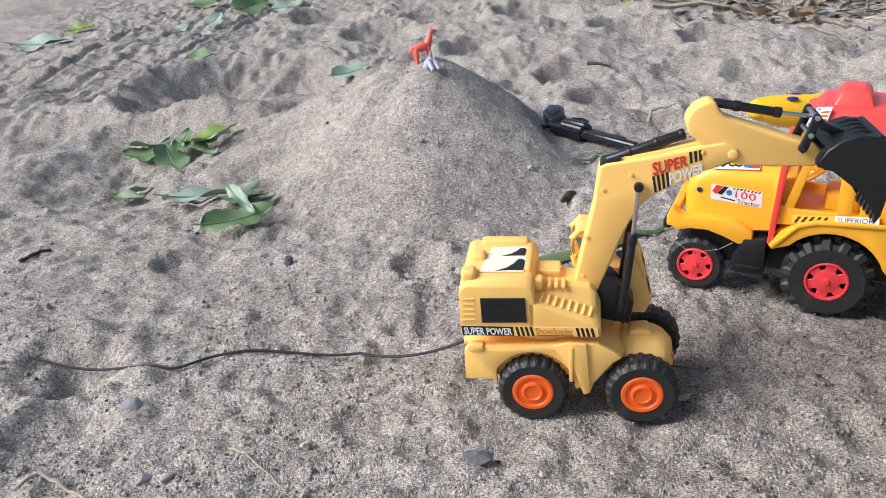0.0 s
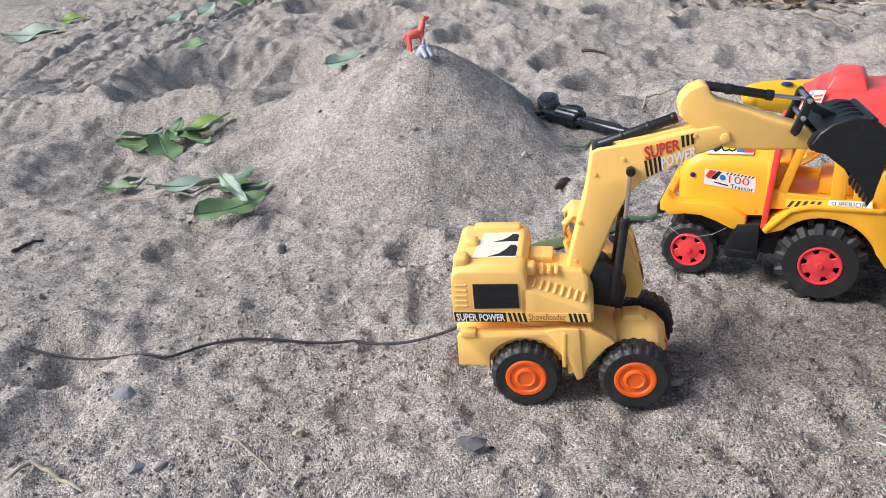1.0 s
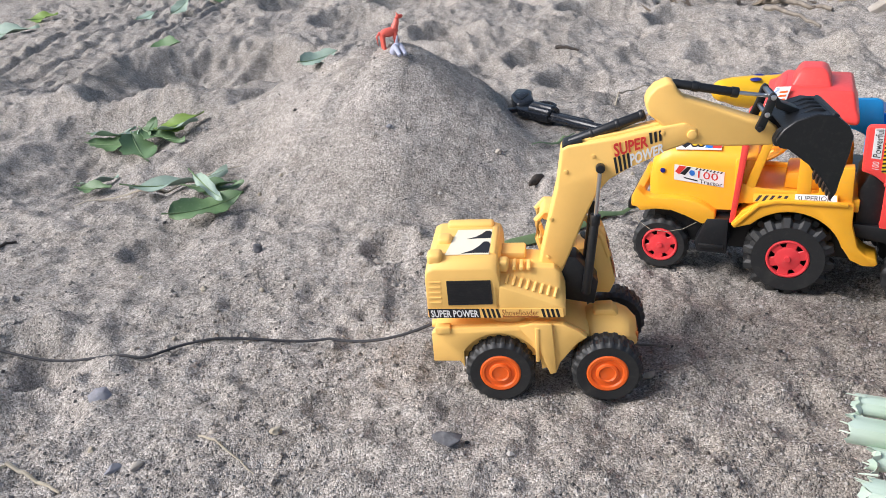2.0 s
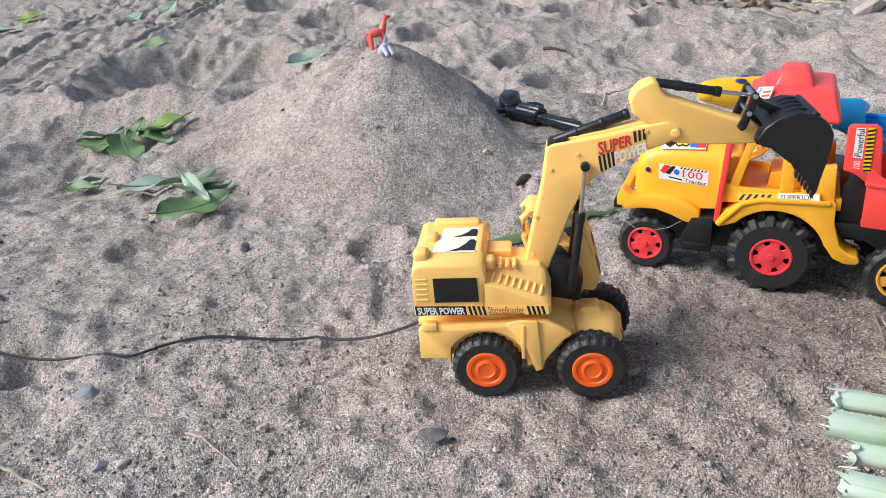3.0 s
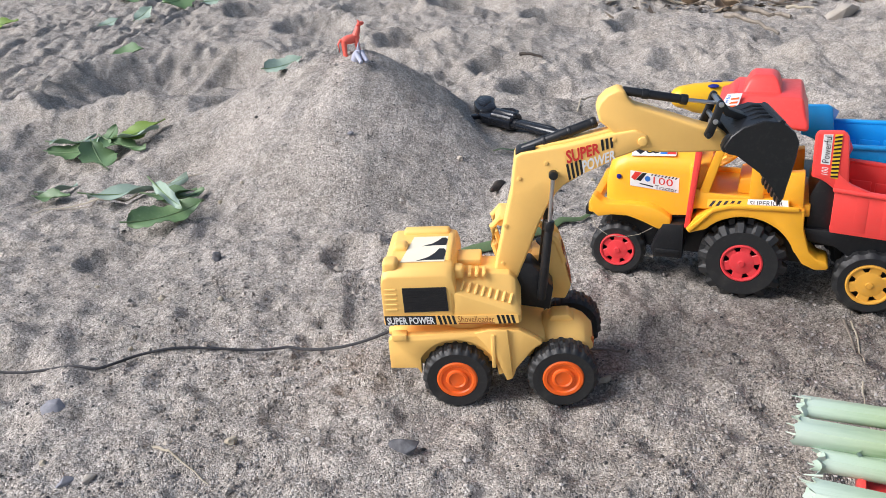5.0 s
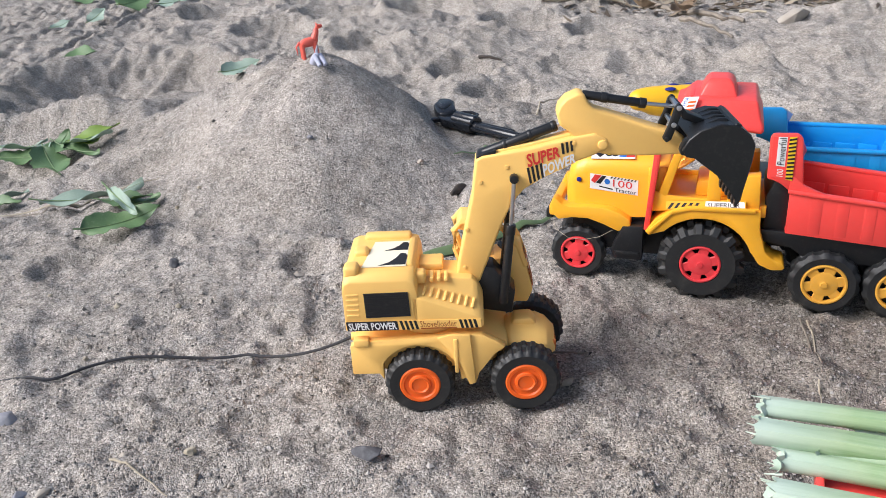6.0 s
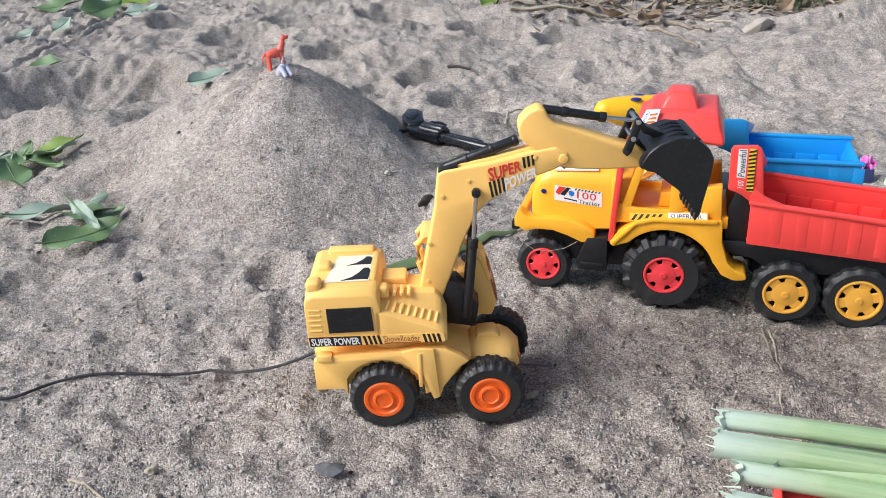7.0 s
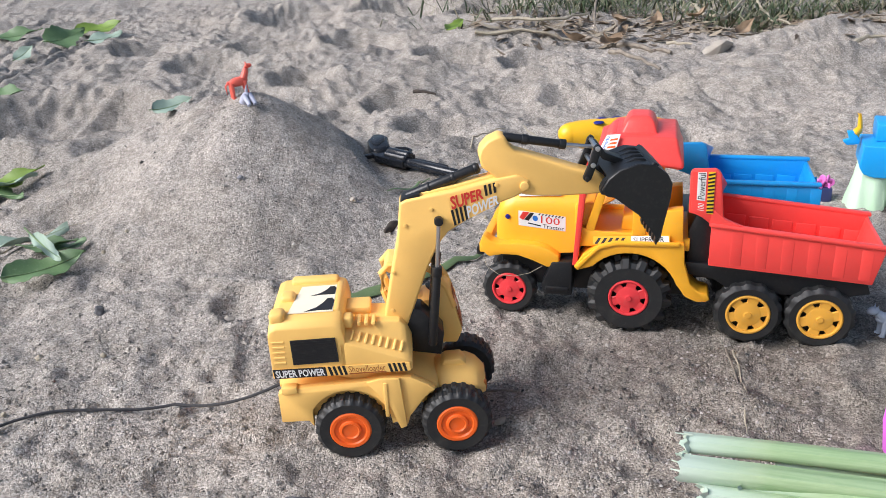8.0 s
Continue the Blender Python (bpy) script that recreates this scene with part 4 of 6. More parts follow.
def build_tractor():
    t = thing("toy_tractor", TRUCK_AT, "amber yellow toy tractor with red roof and red tipping trailer", "toy tractor")
    # bonnet
    bm = bmesh.new()
    rings = []
    for x, top, side, low in ((33, 92.2, -10.6, 52), (58, 92.4, -10.8, 50), (74, 91.6, -11, 51), (80.5, 89.4, -11.4, 52), (84.5, 85.6, -12.2, 53), (86.8, 78, -13.6, 55)):
        half = [(side, low), (side, top - 13)] + [(side - 11 + 11 * math.cos(radians(a)), top - 13 + 11.5 * math.sin(radians(a))) for a in (18, 36, 54, 72, 90)] + [(TW / 2 + 6, top)]
        full = half + [(TW - y, z) for y, z in half[::-1]]
        rings.append([bm.verts.new((x, y, z)) for y, z in full])
    for a, b in zip(rings, rings[1:]):
        for k in range(len(a)):
            bm.faces.new((a[k], a[(k + 1) % len(a)], b[(k + 1) % len(a)], b[k]))
    bm.faces.new(rings[0])
    bm.faces.new(rings[-1])
    part("bonnet", bm, TRACTOR_YELLOW, t)
    for y in (-17, -25, -33, -41):
        part("grille_slot", box(83.5, 87.8, y - 4, y, 60, 76, 0.8), TRACTOR_YELLOW, t)
    part("headlamp_mark", rod((79, -10.9, 74.5), (79, -10.3, 74.5), 1.6, r=0.2), DARK_BLUE, t, "small dark badge")
    # front wing: a curved mudguard over the small wheel
    wing = arc(78.5, 24.5, 25.5, 28, 140, 12) + arc(78.5, 24.5, 22.5, 140, 28, 12)
    wing_side = [(95.4, 52), (96.4, 58), (94.8, 63), (92.4, 62.4), (89, 59), (84, 57.6), (72, 58.6), (60, 58), (52, 55.5), (45.4, 51), (45, 43.6), (53.2, 43), (62.6, 47.2), (72, 50.2), (82, 50.2), (91, 48.2)]
    for s in (0, 1):
        w = prism(wing_side, -14, -4.5, 1.0)
        part("front_wing", mirror_y(w) if s else w, TRACTOR_YELLOW, t)
    part("front_bumper", box(92, 97.5, TW + 6, -6, 50, 58, 1.5), TRACTOR_YELLOW, t)
    part("tow_hook", box(95, 100, TW / 2 - 18, -9, 47, 53, 1.0), BLACK, t)
    part("engine_block", box(37, 84, TW + 15, -15, 26, 52, 1.2), BLACK, t)
    part("step", prism([(37, 24), (55, 24), (57, 30), (50, 47), (37, 48)], -16, -4, 0.8), BLACK, t)
    part("step_bar", box(39, 54, -4.6, -3, 27, 30, 0.4), BLACK, t)
    part("axle", rod((78.5, -12, 24.5), (78.5, TW + 12, 24.5), 2.2), BLACK, t)
    part("axle", rod((1.2, -8, 26.4), (1.2, TW + 8, 26.4), 2.6), BLACK, t)
    for far in (False, True):
        add_wheel(t, 78.5, TW + 7 if far else -7, 24.5, 18.0, 13, 16, 0.8, RIM_RED, "spoke", 11.4, flip=not far, spin=0.1)
        add_wheel(t, 1.2, TW if far else 0, 26.6, 26.3, 19, 14, 3.0, RIM_RED, "spoke", 12.6, flip=not far, spin=0.2)
    part("rear_frame", box(-40, 40, TW + 19, -19, 22, 62, 1.5), BLACK, t)
    # rear wings with flared tails
    guard = [(35.8, 46)] + [(30, 54.5), (20, 61), (10, 63.6), (-10, 64), (-27, 64.6), (-31, 64), (-31.5, 52), (-36, 38), (-41, 33.5), (-46.5, 32), (-48, 28.5), (-46, 27), (-40, 26.5), (-33, 29.5), (-28.5, 36)]
    guard += arc(1.2, 26.6, 30.5, 160, 42, 14) + [(33.5, 43.5)]
    for s in (0, 1):
        g = prism(guard, -19, -1.2, 0.9)
        part("rear_wing", mirror_y(g) if s else g, TRACTOR_YELLOW, t)
        lip = prism([(35, 46.5), (20, 62.3), (10, 65.2), (-28, 66), (-28, 63.6), (10, 62.6), (20, 59.4), (33, 44.8)], -2.6, 0.4, 0.6)
        part("wing_lip", mirror_y(lip) if s else lip, TRACTOR_YELLOW, t)
        # cab side: sill, pillars and the panel behind the seat
        sill = prism([(34, 58), (34, 72), (20, 69), (-20, 68), (-30, 70), (-30, 62), (20, 60)], -8.5, -5.5, 0.6)
        part("cab_sill", mirror_y(sill) if s else sill, TRACTOR_YELLOW, t)
        for q in ([(24, 68), (17.5, 92), (9.4, 116), (14.4, 117), (22, 94), (29.5, 70)], [(0.5, 66), (0.2, 114), (-6.8, 114), (-7.6, 66)], [(-11.4, 66), (-11.8, 113), (-16.4, 113), (-18.6, 66)]):
            pp = prism(q, -9.5, -5.5, 0.7)
            part("cab_pillar", mirror_y(pp) if s else pp, TRACTOR_YELLOW, t)
        pan = prism([(-16, 66), (-16, 84), (-29, 86), (-30, 66)], -13, -5, 0.7)
        part("rear_panel", mirror_y(pan) if s else pan, TRACTOR_YELLOW, t)
    part("cab_floor", box(-34, 35, TW + 7, -7, 58, 66, 0.8), TRACTOR_YELLOW, t)
    part("dashboard", box(24, 36, TW + 9, -9, 64, 86, 2.0), TRACTOR_YELLOW, t)
    part("steering_wheel", moved(lathe([(9.6, 0.9), (10.3, 0), (9.6, -0.9), (8.2, -0.9), (7.8, 0), (8.2, 0.9)], 24, "Z"), Matrix.Translation((15, -26, 86)) @ Matrix.Rotation(radians(35), 4, "Y")), TRACTOR_YELLOW, t)
    part("steering_column", rod((25, -26, 78), (15, -26, 86), 1.8), TRACTOR_YELLOW, t)
    part("seat", prism([(8, 66), (7, 76), (-10, 78), (-12, 98), (-18, 98), (-18, 66)], -45, -17, 1.6), TRACTOR_YELLOW, t)
    # red windscreen bar and roof
    part("windscreen_bar", prism([(36.8, 46), (33.4, 47), (27.2, 114), (27.6, 118.5), (30.4, 118.6), (31.6, 112)], -9.5, -2.4, 0.8), RED, t, "red upright windscreen bar")
    def hull(levels, rr):
        bm = bmesh.new()
        rings = []
        for x0, x1, y0, y1, z in levels:
            rings.append([bm.verts.new(p) for p in ((x0, y0, z), (x1, y0, z), (x1, y1, z), (x0, y1, z))])
        for a, b in zip(rings, rings[1:]):
            for k in range(4):
                bm.faces.new((a[k], a[(k + 1) % 4], b[(k + 1) % 4], b[k]))
        bm.faces.new(rings[0][::-1])
        bm.faces.new(rings[-1])
        bmesh.ops.recalc_face_normals(bm, faces=bm.faces)
        return soften(bm, rr, 3, 15)
    def sloped(bm):
        for v in bm.verts:
            v.co.z += 0.13 * v.co.x * min(1, max(0, (131 - v.co.z) / 12))
        return bm
    part("roof", sloped(hull([(-26.5, 22.5, TW + 3, -3, 114.5), (-28, 24, TW + 2.5, -2.5, 118), (-25.5, 19, TW + 6, -6, 122), (-23, 13.5, TW + 9, -9, 129.5)], 2.4)), RED, t, "red moulded cab roof")
    part("roof_dome", hull([(-12, 10.5, TW + 16, -16, 128), (-9, 6.5, TW + 20, -20, 136.5), (-6, 4.5, TW + 23, -23, 138.5)], 2.2), RED, t)
    part("roof_stripe", sloped(hull([(13, 20, TW + 14, -14, 121), (12, 15.5, TW + 16, -16, 129.5)], 1.2)), RED, t)
    # stickers
    s1 = [(72, -10.9, 69), (42, -10.9, 66), (42, -10.9, 76), (72, -10.9, 79)]
    s = part("bonnet_sticker", sheet(s1), WHITE, t, "white bonnet sticker with number and stripes")
    part("stripe", patch(s1, [(0.02, 0.55), (0.10, 0.4), (0.24, 0.98), (0.10, 0.98)]), RED_INK, s)
    part("stripe", patch(s1, [(0.12, 0.45), (0.22, 0.4), (0.34, 0.98), (0.26, 0.98)]), INK, s)
    part("disc", patch(s1, [(0.36 + 0.06 * math.cos(i * 0.785), 0.62 + 0.19 * math.sin(i * 0.785)) for i in range(8)]), BLUE_INK, s)
    part("lettering", words("100", s1, 0.48, 0.36, 0.88, 0.84), RED_INK, s, "red number")
    part("lettering", words("Tractor", s1, 0.52, 0.03, 0.97, 0.30), INK, s, "black lettering")
    part("text_bar", patch(s1, [(0.2, 0.2), (0.48, 0.12), (0.48, 0.2), (0.2, 0.28)]), INK, s)
    for i in range(8):
        part("stripe", patch(s1, [(0.42 + i * 0.07, 0.87), (0.45 + i * 0.07, 0.87), (0.48 + i * 0.07, 1.0), (0.45 + i * 0.07, 1.0)]), INK, s)
    s2 = [(72, -13.6, 87.2), (45, -13.6, 88.6), (45, -25, 92.9), (72, -25, 91.5)]
    s = part("bonnet_sticker", sheet(s2, 0.5), WHITE, t, "white top sticker with coloured shapes")
    part("star", patch(s2, [(0.02, 0.5), (0.2, 0.1), (0.3, 0.4), (0.4, 0.9), (0.2, 0.8)], 0.95), INK, s)
    for u, m in ((0.40, YELLOW_INK), (0.54, YELLOW_INK)):
        ring = part("ring", patch(s2, [(u + 0.10 * math.cos(i * 0.524), 0.5 + 0.34 * math.sin(i * 0.524)) for i in range(12)], 0.95), INK, s)
        part("ring_fill", patch(s2, [(u + 0.07 * math.cos(i * 0.524), 0.5 + 0.24 * math.sin(i * 0.524)) for i in range(12)], 1.2), m, s)
    part("block", patch(s2, [(0.64, 0.15), (0.80, 0.1), (0.80, 0.85), (0.66, 0.9)], 0.95), BLUE_INK, s)
    part("block", patch(s2, [(0.80, 0.1), (0.99, 0.1), (0.99, 0.8), (0.82, 0.8)], 0.95), RED_INK, s)
    s3 = [(24, -2.3, 61.6), (-22, -2.3, 64.8), (-22, -4.6, 69.2), (24, -4.6, 66)]
    s = part("wing_sticker", sheet(s3, 0.3), TRACTOR_YELLOW, t, "striped wing sticker with lettering")
    for i in range(5):
        part("stripe", patch(s3, [(0.02 + i * 0.08, 0.05), (0.06 + i * 0.08, 0.05), (0.11 + i * 0.08, 0.8), (0.07 + i * 0.08, 0.8)], 0.6), INK, s)
    part("white_field", patch(s3, [(0.5, 0.0), (1.0, 0.0), (0.98, 0.9), (0.5, 1.0)], 0.6), WHITE, s)
    part("lettering", words("SUPERIOR", s3, 0.53, 0.2, 0.93, 0.8, 0.85), INK, s, "black lettering")
    s4 = [(22.6, -2.9, 121.0), (12.6, -3.6, 120.4), (9.6, -8.0, 131.0), (17.6, -8.0, 130.4)]
    s = part("roof_sticker", sheet(s4, 0.9), WHITE, t, "round white roof sticker")
    part("lettering", words("Powerful", s4, 0.06, 0.06, 0.3, 0.94, 1.45, turn=True), BLUE_INK, s, "blue lettering")
    for i in range(3):
        part("stripe", patch(s4, [(0.42, 0.25 + i * 0.2), (0.9, 0.3 + i * 0.2), (0.9, 0.4 + i * 0.2), (0.42, 0.35 + i * 0.2)], 1.4), ORANGE, s)
    part("thread", tube([(100, -20, 48), (92, -3, 42), (84, -2, 37), (74, -2, 36.5), (64, -3, 39), (56, -4, 44)], 0.16, 6), STRAW, t, "thin pale thread")
    # trailer
    part("coupling", box(-50, -28, TW / 2 - 10, TW / 2 + 10, 34, 46, 1.0), BLACK, t)
    part("trailer_front", prism([(-33, 46), (-33, 72), (-38, 84), (-47, 84), (-47, 46)], TW + 9, -9, 1.0), BLACK, t)
    trailer_frame(t)
    tipping_bed(t, RED)
    s5 = [(-33.2, -3.0, 86.5), (-46.0, -3.0, 84.5), (-45.6, -3.0, 111.5), (-32.8, -3.0, 110.8)]
    s = part("guard_sticker", sheet(s5, 0.1), RED, t, "red sticker with striped edge and lettering")
    part("white_field", patch(s5, [(0.22, 0.30), (0.60, 0.30), (0.60, 0.99), (0.22, 0.99)]), WHITE, s)
    part("lettering", words("Powerful", s5, 0.26, 0.34, 0.56, 0.97, 0.9, turn=True), INK, s, "black lettering")
    part("lettering", words("100", s5, 0.28, 0.06, 0.56, 0.24, 0.9, turn=True), WHITE, s, "white number")
    part("edge", patch(s5, [(0.68, 0.01), (0.98, 0.01), (0.98, 0.99), (0.68, 0.99)]), YELLOW_INK, s)
    for i in range(11):
        v = 0.02 + i * 0.088
        part("stripe", patch(s5, [(0.68, v), (0.98, v + 0.03), (0.98, v + 0.07), (0.68, v + 0.04)], 0.75), INK, s)


build_tractor()
b = thing("toy_trailer", TRUCK_AT @ pose(0.006, -0.066, 0.004), "bright blue toy tipping trailer standing beside red one", "toy trailer")
trailer_frame(b)
tipping_bed(b, BLUE, -120.0, 5, 0.0, 8.0)


# ---- leaves, stalks and litter ----
def leaf_mesh(length, width, fold=0.25, curl=0.2, wave=0.0, seed=0, nu=12, nv=6):
    rng = random.Random(seed)
    ph = rng.random() * 6
    bm = bmesh.new()
    grid = []
    for i in range(nu + 1):
        u = i / nu
        w = width * 0.5 * (math.sin(math.pi * u ** 0.8) ** 0.85) * (1 - 0.25 * u) + 0.0003
        row = []
        for j in range(nv + 1):
            v = j / nv * 2 - 1
            z = abs(v) * w * fold + curl * length * (u - 0.5) ** 2 * 1.6 + wave * length * math.sin(u * 9 + ph + v) * abs(v)
            row.append(bm.verts.new((u * length, v * w * (1 + 0.07 * math.sin(u * 17 + ph + 2 * v) + (0.10 * math.sin(u * 41 + 3 * ph) if abs(v) > 0.8 else 0)), z)))
        grid.append(row)
    for i in range(nu):
        for j in range(nv):
            bm.faces.new((grid[i][j], grid[i + 1][j], grid[i + 1][j + 1], grid[i][j + 1]))
    ext = bmesh.ops.extrude_face_region(bm, geom=bm.faces[:])
    for e in ext["geom"]:
        if isinstance(e, bmesh.types.BMVert):
            e.co.z -= 0.0004
    return bm


def leaf(x, y, length, width, heading, mat, label, tilt=4, roll=0, lift=0.002, fold=0.25, curl=0.2, seed=0, vein=REED):
    length, width = length * 1.08, width * (1.15 if y < 1.2 else 1.4)
    roll += 16 if y > 1.2 else 0
    z = max(ground_z(x, y), ground_z(x + length * 0.5 * math.cos(radians(heading)), y + length * 0.5 * math.sin(radians(heading)))) + lift
    t = thing("fallen_leaf", pose(x, y, z, roll, -tilt, heading), label, "leaf", "leaves on the sand")
    part("blade", leaf_mesh(length, width, fold, curl, 0.055, seed, 18, 8), mat, t, scale=1)
    rib = [(length * u, 0, curl * length * (u - 0.5) ** 2 * 1.6 + 0.0004) for u in np.linspace(-0.08, 0.97, 10)]
    part("midrib", tube(rib, 0.0007, 5, lambda k: 1.1 - 0.9 * k), vein, t, scale=1)
    return t


G, P, L = LEAF, LEAF_PALE, LEAF_LIME
leaf(-0.342, 0.925, 0.052, 0.026, -10, G, "green pointed leaf in a clump on sand", roll=14, lift=0.006, seed=1)
leaf(-0.342, 0.931, 0.048, 0.016, -4, P, "pale underside of a curled leaf in clump", roll=-22, lift=0.010, seed=2)
leaf(-0.300, 0.902, 0.026, 0.014, 60, P, "small pale leaf turned underside up in clump", roll=10, tilt=14, lift=0.010, seed=3)
leaf(-0.292, 0.912, 0.064, 0.034, -62, G, "broad green leaf lying over others in clump", tilt=-8, roll=-8, lift=0.012, seed=4)
leaf(-0.282, 0.919, 0.058, 0.024, -32, G, "dark green leaf in a clump on sand", tilt=-4, lift=0.010, seed=5)
leaf(-0.285, 0.907, 0.034, 0.022, 60, G, "dark green leaf standing at back of clump", tilt=25, lift=0.006, seed=6)
leaf(-0.266, 0.909, 0.052, 0.024, 22, L, "yellow-green leaf with torn edge in clump", tilt=12, roll=12, lift=0.008, seed=7)
leaf(-0.260, 0.902, 0.040, 0.015, 10, P, "pale curled leaf at edge of clump", tilt=10, roll=-20, lift=0.010, seed=8)
leaf(-0.320, 0.818, 0.034, 0.014, -12, G, "small folded green leaf on sand", roll=18, lift=0.004, fold=0.5, seed=9)
leaf(-0.320, 0.824, 0.034, 0.014, 14, P, "pale half of a small folded leaf", roll=-25, lift=0.006, fold=0.4, seed=10)
leaf(-0.755, 1.555, 0.115, 0.032, -4, P, "long pale green leaf lying flat on sand", seed=11)
leaf(-0.690, 1.640, 0.050, 0.026, 8, L, "yellowing leaf lying on far sand", tilt=8, seed=12)
leaf(-0.398, 1.377, 0.046, 0.036, -4, G, "round green leaf lying in a hollow", tilt=8, seed=13)
leaf(-0.237, 1.262, 0.040, 0.024, -70, L, "yellow-green leaf standing against a hollow", tilt=-22, seed=14)
leaf(-0.150, 1.225, 0.052, 0.026, 22, P, "pale green leaf behind the sand heap", tilt=8, roll=8, seed=15)
leaf(-0.520, 1.850, 0.085, 0.036, 10, G, "green leaf among others on far sand", tilt=6, seed=16)
leaf(-0.395, 1.720, 0.085, 0.045, 52, G, "broad green leaf on far sand", tilt=6, roll=15, seed=17)
leaf(-0.430, 1.640, 0.040, 0.022, 40, P, "small pale leaf curled up on sand", tilt=28, roll=12, seed=18)
leaf(-0.325, 1.740, 0.060, 0.030, 16, P, "pale underside of a fallen leaf", tilt=8, seed=19)
leaf(-0.375, 1.870, 0.085, 0.040, 8, L, "yellow-green leaf on far sand", tilt=6, seed=20)
leaf(-0.470, 1.560, 0.036, 0.018, 30, P, "small pale dry leaf on sand", tilt=14, seed=21)
leaf(0.325, 1.590, 0.050, 0.020, 40, L, "small yellow-green leaf on far sand", tilt=10, seed=22)
leaf(-0.194, 0.683, 0.058, 0.028, 22, G, "glossy dark green leaf with pale midrib", tilt=4, roll=16, lift=0.006, seed=23)
leaf(-0.184, 0.742, 0.066, 0.010, -58, P, "narrow pale leaf bent over other leaves", tilt=-2, roll=20, lift=0.011, fold=0.6, seed=24)
leaf(-0.192, 0.735, 0.044, 0.020, -8, G, "green leaf under a narrow pale one", tilt=5, lift=0.006, seed=25)
leaf(-0.176, 0.728, 0.034, 0.018, 8, G, "dark green leaf under a narrow pale one", tilt=8, lift=0.006, seed=26)
leaf(-0.245, 0.748, 0.080, 0.014, 10, P, "long grassy leaf lying on sand", tilt=2, lift=0.004, fold=0.4, seed=27)

leaf(0.589, 1.442, 0.040, 0.017, 40, DEAD_LEAF, "brown curled dead leaf at the foot of grass", tilt=8, roll=14, lift=0.006, fold=0.6, curl=0.7, seed=60, vein=TWIG)
leaf(0.662, 1.559, 0.040, 0.017, 115, DEAD_LEAF, "brown curled dead leaf at the foot of grass", tilt=11, roll=-14, lift=0.006, fold=0.6, curl=0.7, seed=61, vein=TWIG)
leaf(0.550, 1.401, 0.040, 0.017, 10, DEAD_LEAF, "brown curled dead leaf at the foot of grass", tilt=14, roll=14, lift=0.006, fold=0.6, curl=0.7, seed=62, vein=TWIG)
leaf(0.577, 1.375, 0.040, 0.017, 200, DEAD_LEAF, "brown curled dead leaf at the foot of grass", tilt=17, roll=-14, lift=0.006, fold=0.6, curl=0.7, seed=63, vein=TWIG)
leaf(0.524, 1.403, 0.040, 0.017, 170, DEAD_LEAF, "brown curled dead leaf at the foot of grass", tilt=20, roll=14, lift=0.006, fold=0.6, curl=0.7, seed=64, vein=TWIG)
leaf(0.693, 1.505, 0.040, 0.017, 60, DEAD_LEAF, "brown curled dead leaf at the foot of grass", tilt=23, roll=-14, lift=0.006, fold=0.6, curl=0.7, seed=65, vein=TWIG)
leaf(0.758, 1.340, 0.040, 0.017, 20, DEAD_LEAF, "brown curled dead leaf at the foot of grass", tilt=26, roll=14, lift=0.006, fold=0.6, curl=0.7, seed=66, vein=TWIG)
leaf(0.772, 1.534, 0.040, 0.017, 330, DEAD_LEAF, "brown curled dead leaf at the foot of grass", tilt=29, roll=-14, lift=0.006, fold=0.6, curl=0.7, seed=67, vein=TWIG)


def strip(name, pts, width, mat, label, category, taper=True, group="", arch=0.3):
    """A long flat blade that follows the sand."""
    bm = bmesh.new()
    n = len(pts)
    rows = []
    for i, p in enumerate(pts):
        a, b = Vector(pts[max(0, i - 1)]), Vector(pts[min(n - 1, i + 1)])
        d = (b - a).normalized()
        s = d.cross(Vector((0, 0, 1))).normalized()
        u = i / (n - 1)
        w = width * 0.5 * (min(1, 0.15 + 2.2 * u) * min(1, 0.08 + 2.0 * (1 - u)) if taper else 1)
        rows.append([bm.verts.new(Vector(p) + s * w * v + Vector((0, 0, w * arch * (1 - v * v)))) for v in (-1, -0.5, 0, 0.5, 1)])
    for a, b in zip(rows, rows[1:]):
        for k in range(4):
            bm.faces.new((a[k], a[k + 1], b[k + 1], b[k]))
    ext = bmesh.ops.extrude_face_region(bm, geom=bm.faces[:])
    for e in ext["geom"]:
        if isinstance(e, bmesh.types.BMVert):
            e.co.z -= 0.0006
    ob = part(name, bm, mat, None, scale=1)
    return tagged(ob, label, category, group)


def lay(points, lift=0.001, n=14):
    """Points along a smooth line through (x, y) stations, resting on the sand."""
    pts = np.array(points, float)
    k = np.linspace(0, len(pts) - 1, n)
    xs, ys = np.interp(k, np.arange(len(pts)), pts[:, 0]), np.interp(k, np.arange(len(pts)), pts[:, 1])
    for _ in range(2):
        xs[1:-1] = (xs[:-2] + 2 * xs[1:-1] + xs[2:]) / 4
        ys[1:-1] = (ys[:-2] + 2 * ys[1:-1] + ys[2:]) / 4
    return [(a, b, ground_z(a, b) + lift) for a, b in zip(xs.tolist(), ys.tolist())]


